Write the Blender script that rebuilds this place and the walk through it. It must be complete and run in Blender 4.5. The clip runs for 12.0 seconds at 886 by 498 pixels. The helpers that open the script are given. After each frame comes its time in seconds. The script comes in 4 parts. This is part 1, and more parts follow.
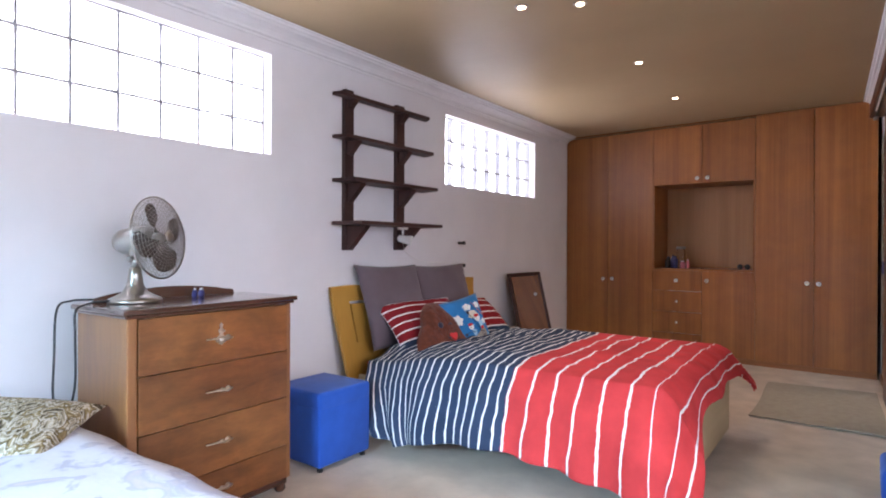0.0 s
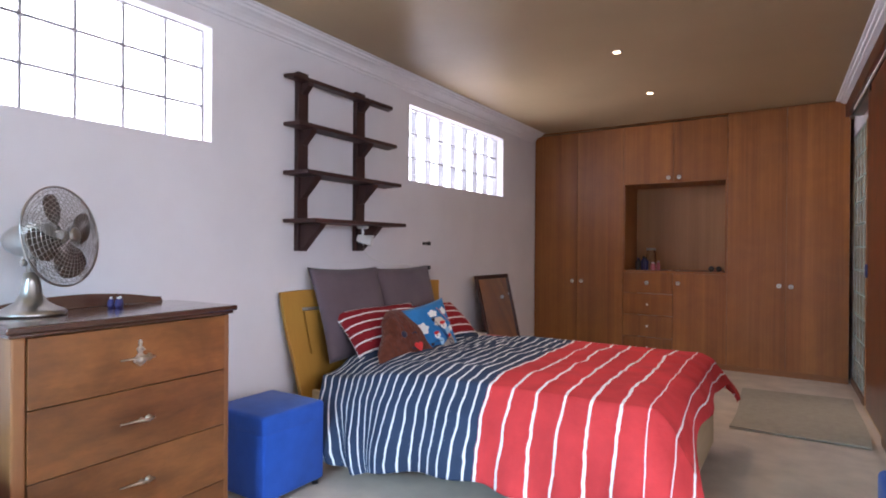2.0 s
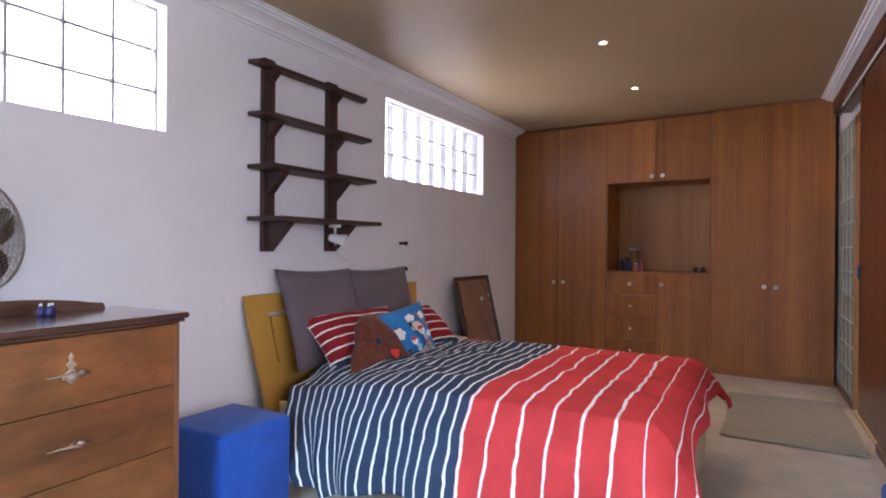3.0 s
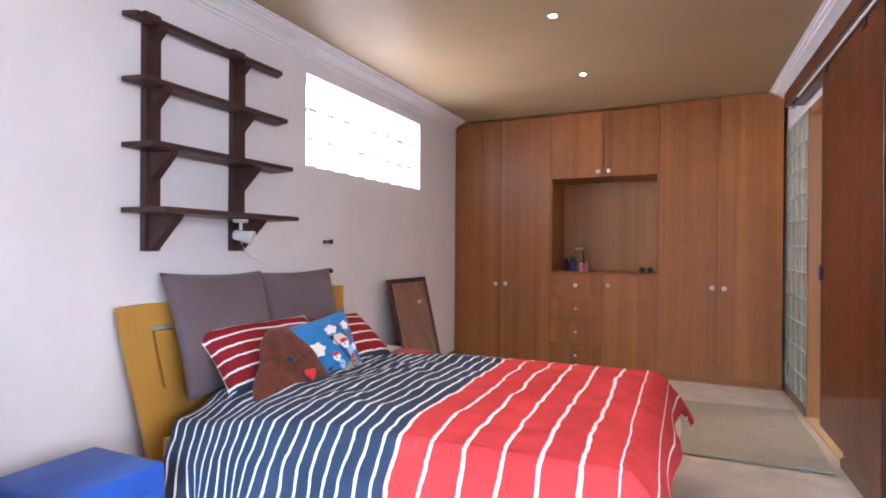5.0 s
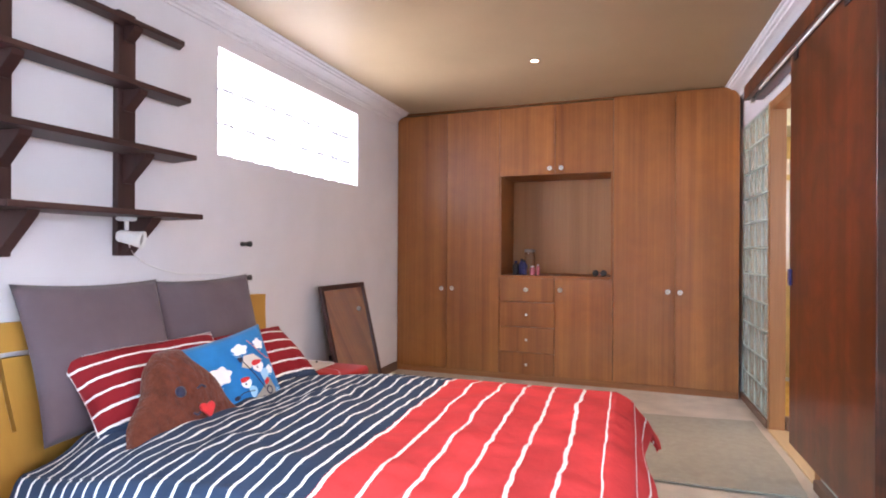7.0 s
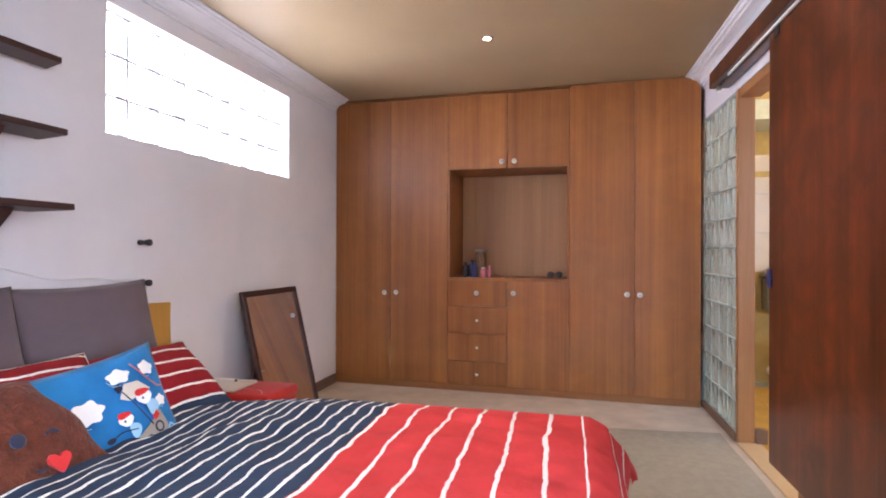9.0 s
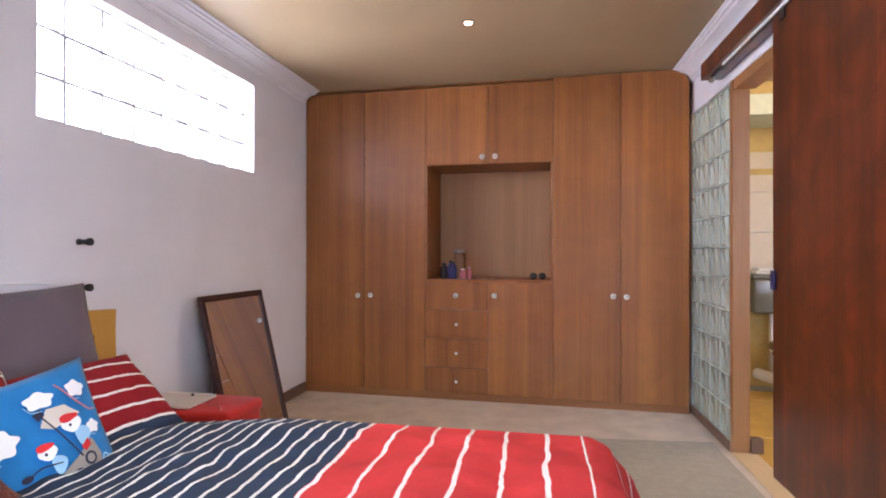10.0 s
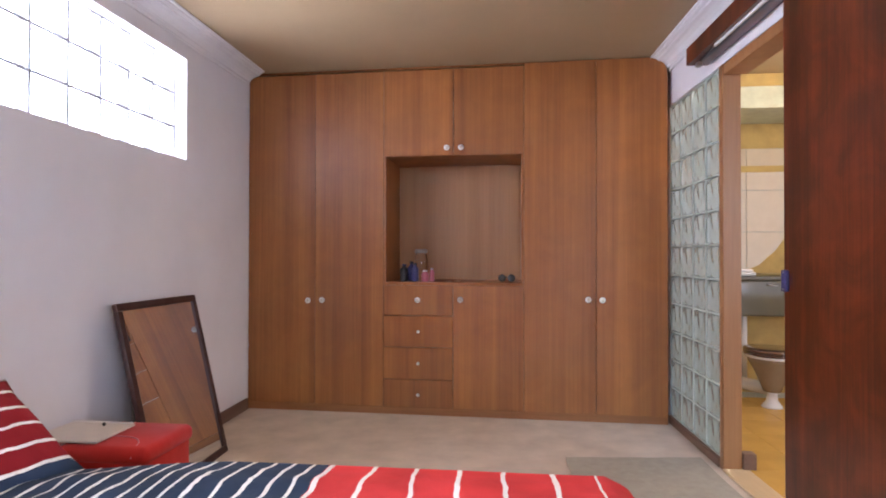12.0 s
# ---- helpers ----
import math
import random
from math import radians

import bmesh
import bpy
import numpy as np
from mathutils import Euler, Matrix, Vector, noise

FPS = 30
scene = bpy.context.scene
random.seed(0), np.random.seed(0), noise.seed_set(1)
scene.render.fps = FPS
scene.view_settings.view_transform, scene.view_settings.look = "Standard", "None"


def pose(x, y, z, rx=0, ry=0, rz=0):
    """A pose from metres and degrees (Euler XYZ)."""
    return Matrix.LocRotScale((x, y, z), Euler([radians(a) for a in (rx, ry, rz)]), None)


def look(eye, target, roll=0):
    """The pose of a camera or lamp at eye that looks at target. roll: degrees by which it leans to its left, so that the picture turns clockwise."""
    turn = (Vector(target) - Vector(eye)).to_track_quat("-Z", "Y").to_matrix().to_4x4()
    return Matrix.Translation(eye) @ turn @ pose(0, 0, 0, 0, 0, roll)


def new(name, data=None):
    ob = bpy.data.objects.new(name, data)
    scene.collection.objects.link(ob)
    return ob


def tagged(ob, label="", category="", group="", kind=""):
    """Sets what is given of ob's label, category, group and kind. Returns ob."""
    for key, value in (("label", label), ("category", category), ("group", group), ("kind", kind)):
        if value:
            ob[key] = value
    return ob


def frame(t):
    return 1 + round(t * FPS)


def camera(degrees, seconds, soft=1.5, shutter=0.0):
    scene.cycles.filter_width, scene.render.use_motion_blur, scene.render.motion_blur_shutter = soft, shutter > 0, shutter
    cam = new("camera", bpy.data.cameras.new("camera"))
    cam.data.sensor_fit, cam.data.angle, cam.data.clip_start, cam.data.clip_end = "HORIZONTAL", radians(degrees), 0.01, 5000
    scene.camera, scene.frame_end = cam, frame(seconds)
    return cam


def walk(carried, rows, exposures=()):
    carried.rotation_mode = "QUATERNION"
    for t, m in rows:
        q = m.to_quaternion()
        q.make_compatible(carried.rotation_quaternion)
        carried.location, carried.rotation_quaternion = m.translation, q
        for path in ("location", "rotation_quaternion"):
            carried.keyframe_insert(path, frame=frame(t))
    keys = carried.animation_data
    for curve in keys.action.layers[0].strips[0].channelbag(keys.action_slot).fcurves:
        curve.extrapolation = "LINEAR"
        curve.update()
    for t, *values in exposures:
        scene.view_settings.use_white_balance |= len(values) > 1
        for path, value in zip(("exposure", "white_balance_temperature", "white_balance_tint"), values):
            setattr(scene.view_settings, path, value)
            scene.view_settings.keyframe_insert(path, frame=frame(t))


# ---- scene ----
cam = camera(76.5, 12.0, 1.9)
PATH = [
    (0, (0.027, 0.304, 1.208), (-1.156, 1.916, 1.202), 0.2),
    (0.5, (-0.028, 0.35, 1.208), (-1.184, 1.982, 1.204), 0.2),
    (1, (-0.072, 0.404, 1.207), (-1.199, 2.057, 1.203), 0.2),
    (1.5, (-0.121, 0.488, 1.218), (-1.221, 2.158, 1.211), 0.4),
    (2, (-0.192, 0.578, 1.216), (-1.263, 2.267, 1.21), 0.4),
    (2.5, (-0.244, 0.657, 1.22), (-1.283, 2.366, 1.213), 0.4),
    (3, (-0.312, 0.77, 1.214), (-1.316, 2.499, 1.21), 0.4),
    (5, (-0.504, 1.240, 1.211), (-1.320, 3.066, 1.207), 0.4),
    (5.5, (-0.517, 1.353, 1.211), (-1.29, 3.198, 1.208), 0.4),
    (6, (-0.535, 1.449, 1.218), (-1.266, 3.311, 1.213), 0.4),
    (6.5, (-0.569, 1.569, 1.221), (-1.261, 3.445, 1.22), 0.4),
    (7, (-0.616, 1.677, 1.224), (-1.264, 3.569, 1.224), 0.3),
    (9, (-0.733, 2.125, 1.21), (-1.201, 4.069, 1.217), 0.2),
    (9.5, (-0.766, 2.258, 1.206), (-1.192, 4.213, 1.214), 0.1),
    (10, (-0.819, 2.374, 1.206), (-1.197, 4.338, 1.216), 0.1),
    (10.5, (-0.86, 2.475, 1.199), (-1.193, 4.447, 1.213), 0.1),
    (11, (-0.907, 2.561, 1.195), (-1.187, 4.542, 1.209), 0.1),
    (11.5, (-0.951, 2.677, 1.181), (-1.19, 4.662, 1.203), 0.1),
    (12, (-0.977, 2.768, 1.183), (-1.178, 4.758, 1.204), 0.1),
]
EXPOSURES = [(0, -0.28, 6500, 27), (3, -0.52, 6500, 28), (5.0, 0.26, 6500, 28), (7, 0.60, 6400, 26), (9, 0.50, 6250, 25), (12, 0.45, 6000, 25)]
walk(cam, [(t, look(eye, target, roll)) for t, eye, target, roll in PATH], EXPOSURES)


# ---- world and large lights ----
world = bpy.data.worlds.new("world")
scene.world = world
world.use_nodes = True
wn = world.node_tree
sky = wn.nodes.new("ShaderNodeTexSky")
sky.sky_type, sky.sun_disc = "NISHITA", False
sky.sun_elevation, sky.sun_rotation = radians(48), radians(200)
wn.nodes["Background"].inputs["Strength"].default_value = 0.10
wn.links.new(sky.outputs["Color"], wn.nodes["Background"].inputs["Color"])


def area(name, m, w, h, power, colour):
    d = bpy.data.lights.new(name, "AREA")
    d.shape, d.size, d.size_y, d.energy, d.color = "RECTANGLE", w, h, power, colour
    ob = new(name, d)
    ob.matrix_world = m
    return ob


XW, XR, YF, YB, ZC = -2.91, 0.224, 6.913, -1.5, 2.585     # left wall, right wall, wardrobe front, back wall, ceiling
PITCH, RISE = 0.2165, 0.2085                              # glass block pitch along and up
W1 = (2.495 - 9 * PITCH, 2.495, 1.780, 1.780 + 3 * RISE)
W2 = (4.337, 4.337 + 8 * PITCH, 1.768, 1.768 + 3 * RISE)

# daylight through the glass block windows and the garden door behind
for w, p in ((W1, 62), (W2, 55)):
    area("window_daylight", look((XW - 0.28, (w[0] + w[1]) / 2, (w[2] + w[3]) / 2), (0, (w[0] + w[1]) / 2, (w[2] + w[3]) / 2)),
         w[1] - w[0] + 0.3, 0.9, p, (0.90, 0.95, 1.0))
area("garden_door_daylight", look((2.15, 0.55, 2.0), (-2.9, 3.0, 0.3)), 3.2, 2.0, 195, (0.80, 0.90, 1.0))
area("south_window_daylight", look((-1.2, YB - 2.2, 2.62), (-1.5, 2.6, 0.4)), 3.2, 0.45, 590, (0.42, 0.79, 1.0))
# added cool fill lamp inside the bathroom; the wall behind it has no window
area("bathroom_fill", look((2.17, 5.2, 1.5), (0, 5.2, 1.4)), 2.6, 1.4, 17, (0.86, 0.93, 1.0))

# ---- materials ----


def nt(name, rough=0.6, metal=0.0, spec=0.5):
    m = bpy.data.materials.new(name)
    m.use_nodes = True
    t = m.node_tree
    b = t.nodes["Principled BSDF"]
    b.inputs["Roughness"].default_value = rough
    b.inputs["Metallic"].default_value = metal
    b.inputs["Specular IOR Level"].default_value = spec
    return m, t, b


def coords(t, scale=(1, 1, 1), kind="Object"):
    c, mp = t.nodes.new("ShaderNodeTexCoord"), t.nodes.new("ShaderNodeMapping")
    mp.inputs["Scale"].default_value = scale
    t.links.new(c.outputs[kind], mp.inputs["Vector"])
    return mp.outputs["Vector"]


def noise_tex(t, vec, scale, detail=4, rough=0.55, distort=0.0):
    n = t.nodes.new("ShaderNodeTexNoise")
    n.inputs["Scale"].default_value, n.inputs["Detail"].default_value = scale, detail
    n.inputs["Roughness"].default_value, n.inputs["Distortion"].default_value = rough, distort
    t.links.new(vec, n.inputs["Vector"])
    return n.outputs["Fac"]


def ramp(t, fac, stops):
    r = t.nodes.new("ShaderNodeValToRGB")
    while len(r.color_ramp.elements) < len(stops):
        r.color_ramp.elements.new(0.5)
    for e, (p, c) in zip(r.color_ramp.elements, stops):
        e.position, e.color = p, (*c, 1)
    t.links.new(fac, r.inputs["Fac"])
    return r.outputs["Color"]


def mix(t, fac, a, b, mode="MIX"):
    n = t.nodes.new("ShaderNodeMix")
    n.data_type, n.blend_type = "RGBA", mode
    for value, socket in ((fac, n.inputs["Factor"]), (a, n.inputs[6]), (b, n.inputs[7])):
        if isinstance(value, (int, float)):
            socket.default_value = value
        elif isinstance(value, tuple):
            socket.default_value = (*value, 1)
        else:
            t.links.new(value, socket)
    return n.outputs[2]


def sums(t, op, a, b=0.0, c=0.0):
    n = t.nodes.new("ShaderNodeMath")
    n.operation = op
    for value, socket in zip((a, b, c), n.inputs):
        if isinstance(value, (int, float)):
            socket.default_value = value
        else:
            t.links.new(value, socket)
    return n.outputs[0]


def bump(t, b, height, strength=0.3, distance=0.01):
    n = t.nodes.new("ShaderNodeBump")
    n.inputs["Strength"].default_value, n.inputs["Distance"].default_value = strength, distance
    t.links.new(height, n.inputs["Height"])
    t.links.new(n.outputs["Normal"], b.inputs["Normal"])


def plain(name, colour, rough=0.6, metal=0.0, spread=0.12, scale=9, bumps=0.1, spec=0.5):
    """Paint, plaster, plastic or metal with slight blotches and fine relief."""
    m, t, b = nt(name, rough, metal, spec)
    v = coords(t)
    lo, hi = tuple(x * (1 - spread) for x in colour), tuple(min(1, x * (1 + spread)) for x in colour)
    f = noise_tex(t, v, scale, 5)
    t.links.new(ramp(t, f, ((0.3, lo), (0.7, hi))), b.inputs["Base Color"])
    if bumps:
        bump(t, b, noise_tex(t, v, scale * 18, 3), bumps, 0.002)
    return m


def wood(name, dark, light, axis="z", rough=0.35, across=14, along=0.7, coat=0.0, band=0.5, sharp=0.18, mottle=0.0):
    """Veneer with a grain that runs along the axis; each piece has its own shade."""
    m, t, b = nt(name, rough)
    s = [across] * 3
    s["xyz".index(axis)] = along
    info = t.nodes.new("ShaderNodeObjectInfo")
    shift = t.nodes.new("ShaderNodeVectorMath")
    shift.operation = "ADD"
    v0 = coords(t, tuple(s))
    shake = t.nodes.new("ShaderNodeCombineXYZ")
    for k in range(3):
        t.links.new(sums(t, "MULTIPLY", info.outputs["Random"], 37.0 + 11 * k), shake.inputs[k])
    t.links.new(v0, shift.inputs[0])
    t.links.new(shake.outputs[0], shift.inputs[1])
    v = shift.outputs[0]
    broad, fine = noise_tex(t, v, band, 3, 0.6, 0.6), noise_tex(t, v, 5.0, 6, 0.7)
    f = sums(t, "ADD", sums(t, "MULTIPLY", broad, 0.62), sums(t, "MULTIPLY", fine, 0.38))
    c = ramp(t, f, ((0.5 - sharp, dark), (0.5 + sharp, light)))
    if mottle:
        patchy = noise_tex(t, coords(t), 4.0, 5, 0.6, 0.9)
        lo = (1 - 2 * mottle,) * 3
        c = mix(t, 1.0, c, ramp(t, patchy, ((0.38, lo), (0.62, (1.0, 1.0, 1.0)))), "MULTIPLY")
    tone = sums(t, "MULTIPLY_ADD", info.outputs["Random"], 0.16, 0.92)
    g = t.nodes.new("ShaderNodeCombineColor")
    for k in range(3):
        t.links.new(tone, g.inputs[k])
    t.links.new(mix(t, 1.0, c, g.outputs[0], "MULTIPLY"), b.inputs["Base Color"])
    t.links.new(sums(t, "MULTIPLY_ADD", fine, 0.15, rough - 0.07), b.inputs["Roughness"])
    b.inputs["Coat Weight"].default_value = coat
    b.inputs["Coat Roughness"].default_value = 0.15
    bump(t, b, fine, 0.08, 0.002)
    return m


def cloth(name, colour, weave=600, spread=0.15, rough=0.9, fold=6, fold_bump=0.25):
    m, t, b = nt(name, rough, 0, 0.25)
    v = coords(t)
    lo, hi = tuple(x * (1 - spread) for x in colour), tuple(min(1, x * (1 + spread)) for x in colour)
    f = noise_tex(t, v, fold, 5)
    t.links.new(ramp(t, f, ((0.3, lo), (0.7, hi))), b.inputs["Base Color"])
    b.inputs["Sheen Weight"].default_value = 0.15
    h = sums(t, "ADD", sums(t, "MULTIPLY", noise_tex(t, v, fold * 1.5, 3), 1.0), sums(t, "MULTIPLY", noise_tex(t, v, weave, 2), 0.05))
    bump(t, b, h, fold_bump, 0.02)
    return m


def striped(name, zones, white=(0.85, 0.84, 0.83), wobble=0.0045):
    """Woven bedding. zones: (end of zone in u, colour, stripe pitch, stripe width, first stripe), in metres along u of the UV map."""
    m, t, b = nt(name, 0.9, 0, 0.2)
    uv = coords(t, (1, 1, 1), "UV")
    sep = t.nodes.new("ShaderNodeSeparateXYZ")
    t.links.new(uv, sep.inputs[0])
    ob = coords(t)
    n = noise_tex(t, ob, 9, 3)
    u = sums(t, "ADD", sep.outputs["X"], sums(t, "MULTIPLY", sums(t, "SUBTRACT", n, 0.5), wobble * 6))
    weave = noise_tex(t, ob, 500, 2)
    blotch = noise_tex(t, ob, 5, 4)
    colour, start = None, 0.0
    for end, base, pitch, width, first in zones:
        line = sums(t, "LESS_THAN", sums(t, "MODULO", sums(t, "SUBTRACT", u, start + first - pitch), pitch), width)
        lo, hi = tuple(x * 0.82 for x in base), tuple(min(1, x * 1.15) for x in base)
        c = mix(t, line, ramp(t, blotch, ((0.3, lo), (0.7, hi))), white)
        colour = c if colour is None else mix(t, sums(t, "GREATER_THAN", u, start), colour, c)
        start = end
    t.links.new(colour, b.inputs["Base Color"])
    h = sums(t, "ADD", noise_tex(t, ob, 11, 4), sums(t, "MULTIPLY", weave, 0.04))
    bump(t, b, h, 0.4, 0.02)
    return m


def glass(name, colour, rough, ior=1.45, wave=0.0, scale=12):
    m, t, b = nt(name, rough)
    b.inputs["Base Color"].default_value = (*colour, 1)
    b.inputs["Transmission Weight"].default_value = 1.0
    b.inputs["IOR"].default_value = ior
    if wave:
        v = coords(t, (1, 1, 0.35))
        w = t.nodes.new("ShaderNodeTexWave")
        w.inputs["Scale"].default_value, w.inputs["Distortion"].default_value, w.inputs["Detail"].default_value = scale, 6.0, 1.5
        t.links.new(v, w.inputs["Vector"])
        bump(t, b, w.outputs["Fac"], wave, 0.012)
    return m


M_WALL = plain("white_plaster", (0.74, 0.72, 0.74), 0.85, spread=0.04, scale=2.5, bumps=0.25)
M_CORNICE = plain("cornice_paint", (0.78, 0.77, 0.78), 0.6, spread=0.03, bumps=0.05)
M_CEIL = plain("tan_gloss_ceiling", (0.43, 0.32, 0.19), 0.42, spread=0.05, scale=1.5, bumps=0.05, spec=0.17)
M_CARPET = plain("beige_carpet", (0.58, 0.50, 0.415), 0.97, spread=0.12, scale=5, bumps=0.9, spec=0.1)
M_RUG = plain("olive_rug", (0.38, 0.35, 0.285), 0.95, spread=0.08, scale=24, bumps=0.9, spec=0.1)
M_WARD = wood("oiled_sapele", (0.225, 0.070, 0.014), (0.425, 0.150, 0.032), "z", 0.40, 15, 0.22, 0.0, 0.5, 0.15, 0.06)
M_NICHE = wood("niche_board", (0.38, 0.17, 0.06), (0.54, 0.27, 0.11), "z", 0.45, 13, 0.35)
M_CHEST = wood("walnut_veneer", (0.105, 0.036, 0.011), (0.300, 0.112, 0.032), "y", 0.3, 6, 1.5, 0.25, 1.1, 0.18, 0.12)
M_CHEST_V = wood("walnut_side", (0.13, 0.048, 0.018), (0.30, 0.125, 0.045), "z", 0.3, 7, 0.9, 0.25)
M_CHEST_DARK = wood("dark_walnut", (0.045, 0.016, 0.010), (0.105, 0.040, 0.022), "y", 0.18, 9, 0.8, 1.0)
M_SHELF = wood("dark_stained_wood", (0.028, 0.011, 0.010), (0.07, 0.026, 0.020), "y", 0.5, 20, 0.9)
M_SHELF_V = wood("dark_stained_post", (0.028, 0.011, 0.010), (0.07, 0.026, 0.020), "z", 0.5, 20, 0.9)
M_DOOR = wood("red_mahogany", (0.050, 0.009, 0.004), (0.200, 0.040, 0.011), "z", 0.30, 20, 0.45, 0.25, 0.35, 0.13, 0.26)
M_JAMB = wood("oak_jamb", (0.28, 0.12, 0.04), (0.42, 0.20, 0.075), "z", 0.4, 14, 0.6)
M_SKIRT = wood("brown_skirting", (0.13, 0.07, 0.045), (0.22, 0.13, 0.085), "y", 0.5, 12, 0.8)
M_PLINTH = wood("plinth_veneer", (0.23, 0.082, 0.022), (0.38, 0.145, 0.042), "x", 0.5, 12, 0.8)
M_PINE = wood("pale_pine", (0.50, 0.36, 0.19), (0.66, 0.50, 0.30), "y", 0.45, 8, 0.8)
M_YELLOW = wood("mustard_board", (0.46, 0.235, 0.04), (0.56, 0.30, 0.055), "z", 0.5, 10, 0.7)
M_GLASS = glass("window_glass_block", (0.96, 0.98, 1.0), 0.25, 1.12, 0.15, 7)
M_GLASS2 = glass("wavy_glass_block", (0.62, 0.70, 0.64), 0.16, 1.4, 1.0, 9)
M_GLASS2.node_tree.nodes["Principled BSDF"].inputs["Transmission Weight"].default_value = 0.60
M_MORTAR = plain("grey_mortar", (0.35, 0.35, 0.36), 0.9, bumps=0.4, scale=30)
M_MORTAR2 = plain("pale_grout", (0.38, 0.42, 0.38), 0.8, bumps=0.3, scale=30)
M_CHROME = plain("brushed_nickel", (0.46, 0.44, 0.41), 0.28, 1.0, 0.05, 20, 0.02)
# fan blades: nickel with the dark brownish reflection put into its colour
M_BLADE = plain("reflection_dark_metal", (0.20, 0.17, 0.15), 0.35, 1.0, 0.1, 20, 0.02)
M_BRASS = plain("aged_nickel", (0.62, 0.56, 0.48), 0.3, 1.0, 0.15, 40, 0.05)
M_BLACK = plain("black_plastic", (0.02, 0.02, 0.022), 0.45, bumps=0.05)
M_WHITE = plain("white_plastic", (0.78, 0.77, 0.75), 0.35, bumps=0.0, spread=0.03)
M_PORC = plain("white_porcelain", (0.82, 0.80, 0.77), 0.12, bumps=0.0, spread=0.03)
M_MIRROR, _t, _b = nt("mirror_silver", 0.0, 1.0)
_b.inputs["Base Color"].default_value = (0.88, 0.89, 0.89, 1)
M_OTT = cloth("blue_fabric", (0.012, 0.085, 0.42), 700, 0.12, 0.85, 8, 0.12)
M_GREY = cloth("grey_cushion_cloth", (0.135, 0.102, 0.120), 500, 0.10, 0.92, 5, 0.35)
M_BROWN = cloth("brown_plush", (0.115, 0.028, 0.014), 180, 0.3, 1.0, 30, 0.6)
M_SHEET = cloth("blue_sheet_cloth", (0.045, 0.085, 0.19), 500, 0.1)
M_RED = cloth("red_fabric", (0.50, 0.025, 0.02), 500, 0.12, 0.85, 5, 0.3)
M_BLUEC = cloth("bright_blue_cloth", (0.012, 0.18, 0.46), 500, 0.15, 0.9, 8, 0.3)
M_PRINT_W = cloth("white_print", (0.80, 0.82, 0.83), 500, 0.06)
M_PRINT_R = cloth("red_print", (0.62, 0.03, 0.03), 500, 0.08)
M_PRINT_G = cloth("grey_print", (0.30, 0.27, 0.24), 500, 0.08)
M_TRAY = plain("pale_tray_paint", (0.62, 0.57, 0.52), 0.5, bumps=0.05, spread=0.06)
M_PRINT_S = cloth("cream_print", (0.62, 0.57, 0.50), 500, 0.06)
M_PRINT_Y = cloth("yellow_print", (0.70, 0.50, 0.06), 500, 0.08)
M_PRINT_K = cloth("dark_print", (0.03, 0.03, 0.06), 500, 0.08)
M_PRINT_L = cloth("light_blue_print", (0.30, 0.55, 0.75), 500, 0.08)
NAVY, REDC = (0.030, 0.050, 0.095), (0.60, 0.048, 0.050)
M_DUVET = striped("striped_duvet_cover", ((1.14, NAVY, 0.0595, 0.0110, 0.020), (9, REDC, 0.1215, 0.0130, 0.002)))
M_PILLOW = striped("striped_pillow_cover", ((0.055, NAVY, 1, 0, 0), (9, (0.25, 0.014, 0.020), 0.072, 0.011, 0.0)))
M_YTILE = plain("ochre_floor_tile", (0.64, 0.38, 0.085), 0.25, bumps=0.02, spread=0.1, scale=4)
M_WTILE = plain("cream_wall_tile", (0.62, 0.55, 0.43), 0.15, bumps=0.0, spread=0.04)
M_OCHRE = plain("ochre_wall_paint", (0.50, 0.36, 0.12), 0.7, bumps=0.1)
M_MINT = plain("pale_mint_paint", (0.55, 0.60, 0.46), 0.5, bumps=0.05)
M_OLIVE = plain("olive_ceramic", (0.13, 0.125, 0.095), 0.2, bumps=0.0, spread=0.05)
M_TAN = plain("tan_ceramic", (0.27, 0.20, 0.13), 0.15, bumps=0.0, spread=0.05)
M_PURPLE = plain("dark_blue_plastic", (0.03, 0.03, 0.13), 0.3, bumps=0.0)
M_PINK = plain("pink_plastic", (0.55, 0.16, 0.2), 0.35, bumps=0.0)
M_BULB, _t, _b = nt("lamp_glow")
_b.inputs["Emission Color"].default_value, _b.inputs["Emission Strength"].default_value = (1.0, 0.80, 0.52, 1), 14.0

# printed bedding of the nearer bed
M_FLORAL, _t, _b = nt("pale_floral_bedding", 0.9, 0, 0.2)
_v = coords(_t)
_t.links.new(ramp(_t, noise_tex(_t, _v, 7, 3, 0.5, 1.5), ((0.34, (0.72, 0.73, 0.80)), (0.52, (0.70, 0.71, 0.79)), (0.60, (0.52, 0.53, 0.64)), (0.72, (0.64, 0.60, 0.62)))), _b.inputs["Base Color"])
bump(_t, _b, noise_tex(_t, _v, 6, 4), 0.3, 0.02)
M_ANIMAL, _t, _b = nt("animal_print_plush", 0.95, 0, 0.1)
_v = coords(_t)
_v2 = coords(_t, (2.2, 1.0, 1.0))
_f = noise_tex(_t, _v2, 8, 2, 0.5, 2.6)
_t.links.new(ramp(_t, _f, ((0.36, (0.07, 0.055, 0.03)), (0.44, (0.42, 0.36, 0.26)), (0.49, (0.62, 0.58, 0.50)), (0.54, (0.12, 0.09, 0.045)), (0.60, (0.30, 0.22, 0.10)), (0.68, (0.60, 0.55, 0.46)))), _b.inputs["Base Color"])
bump(_t, _b, noise_tex(_t, _v, 45, 3), 0.5, 0.01)

# ---- mesh helpers ----


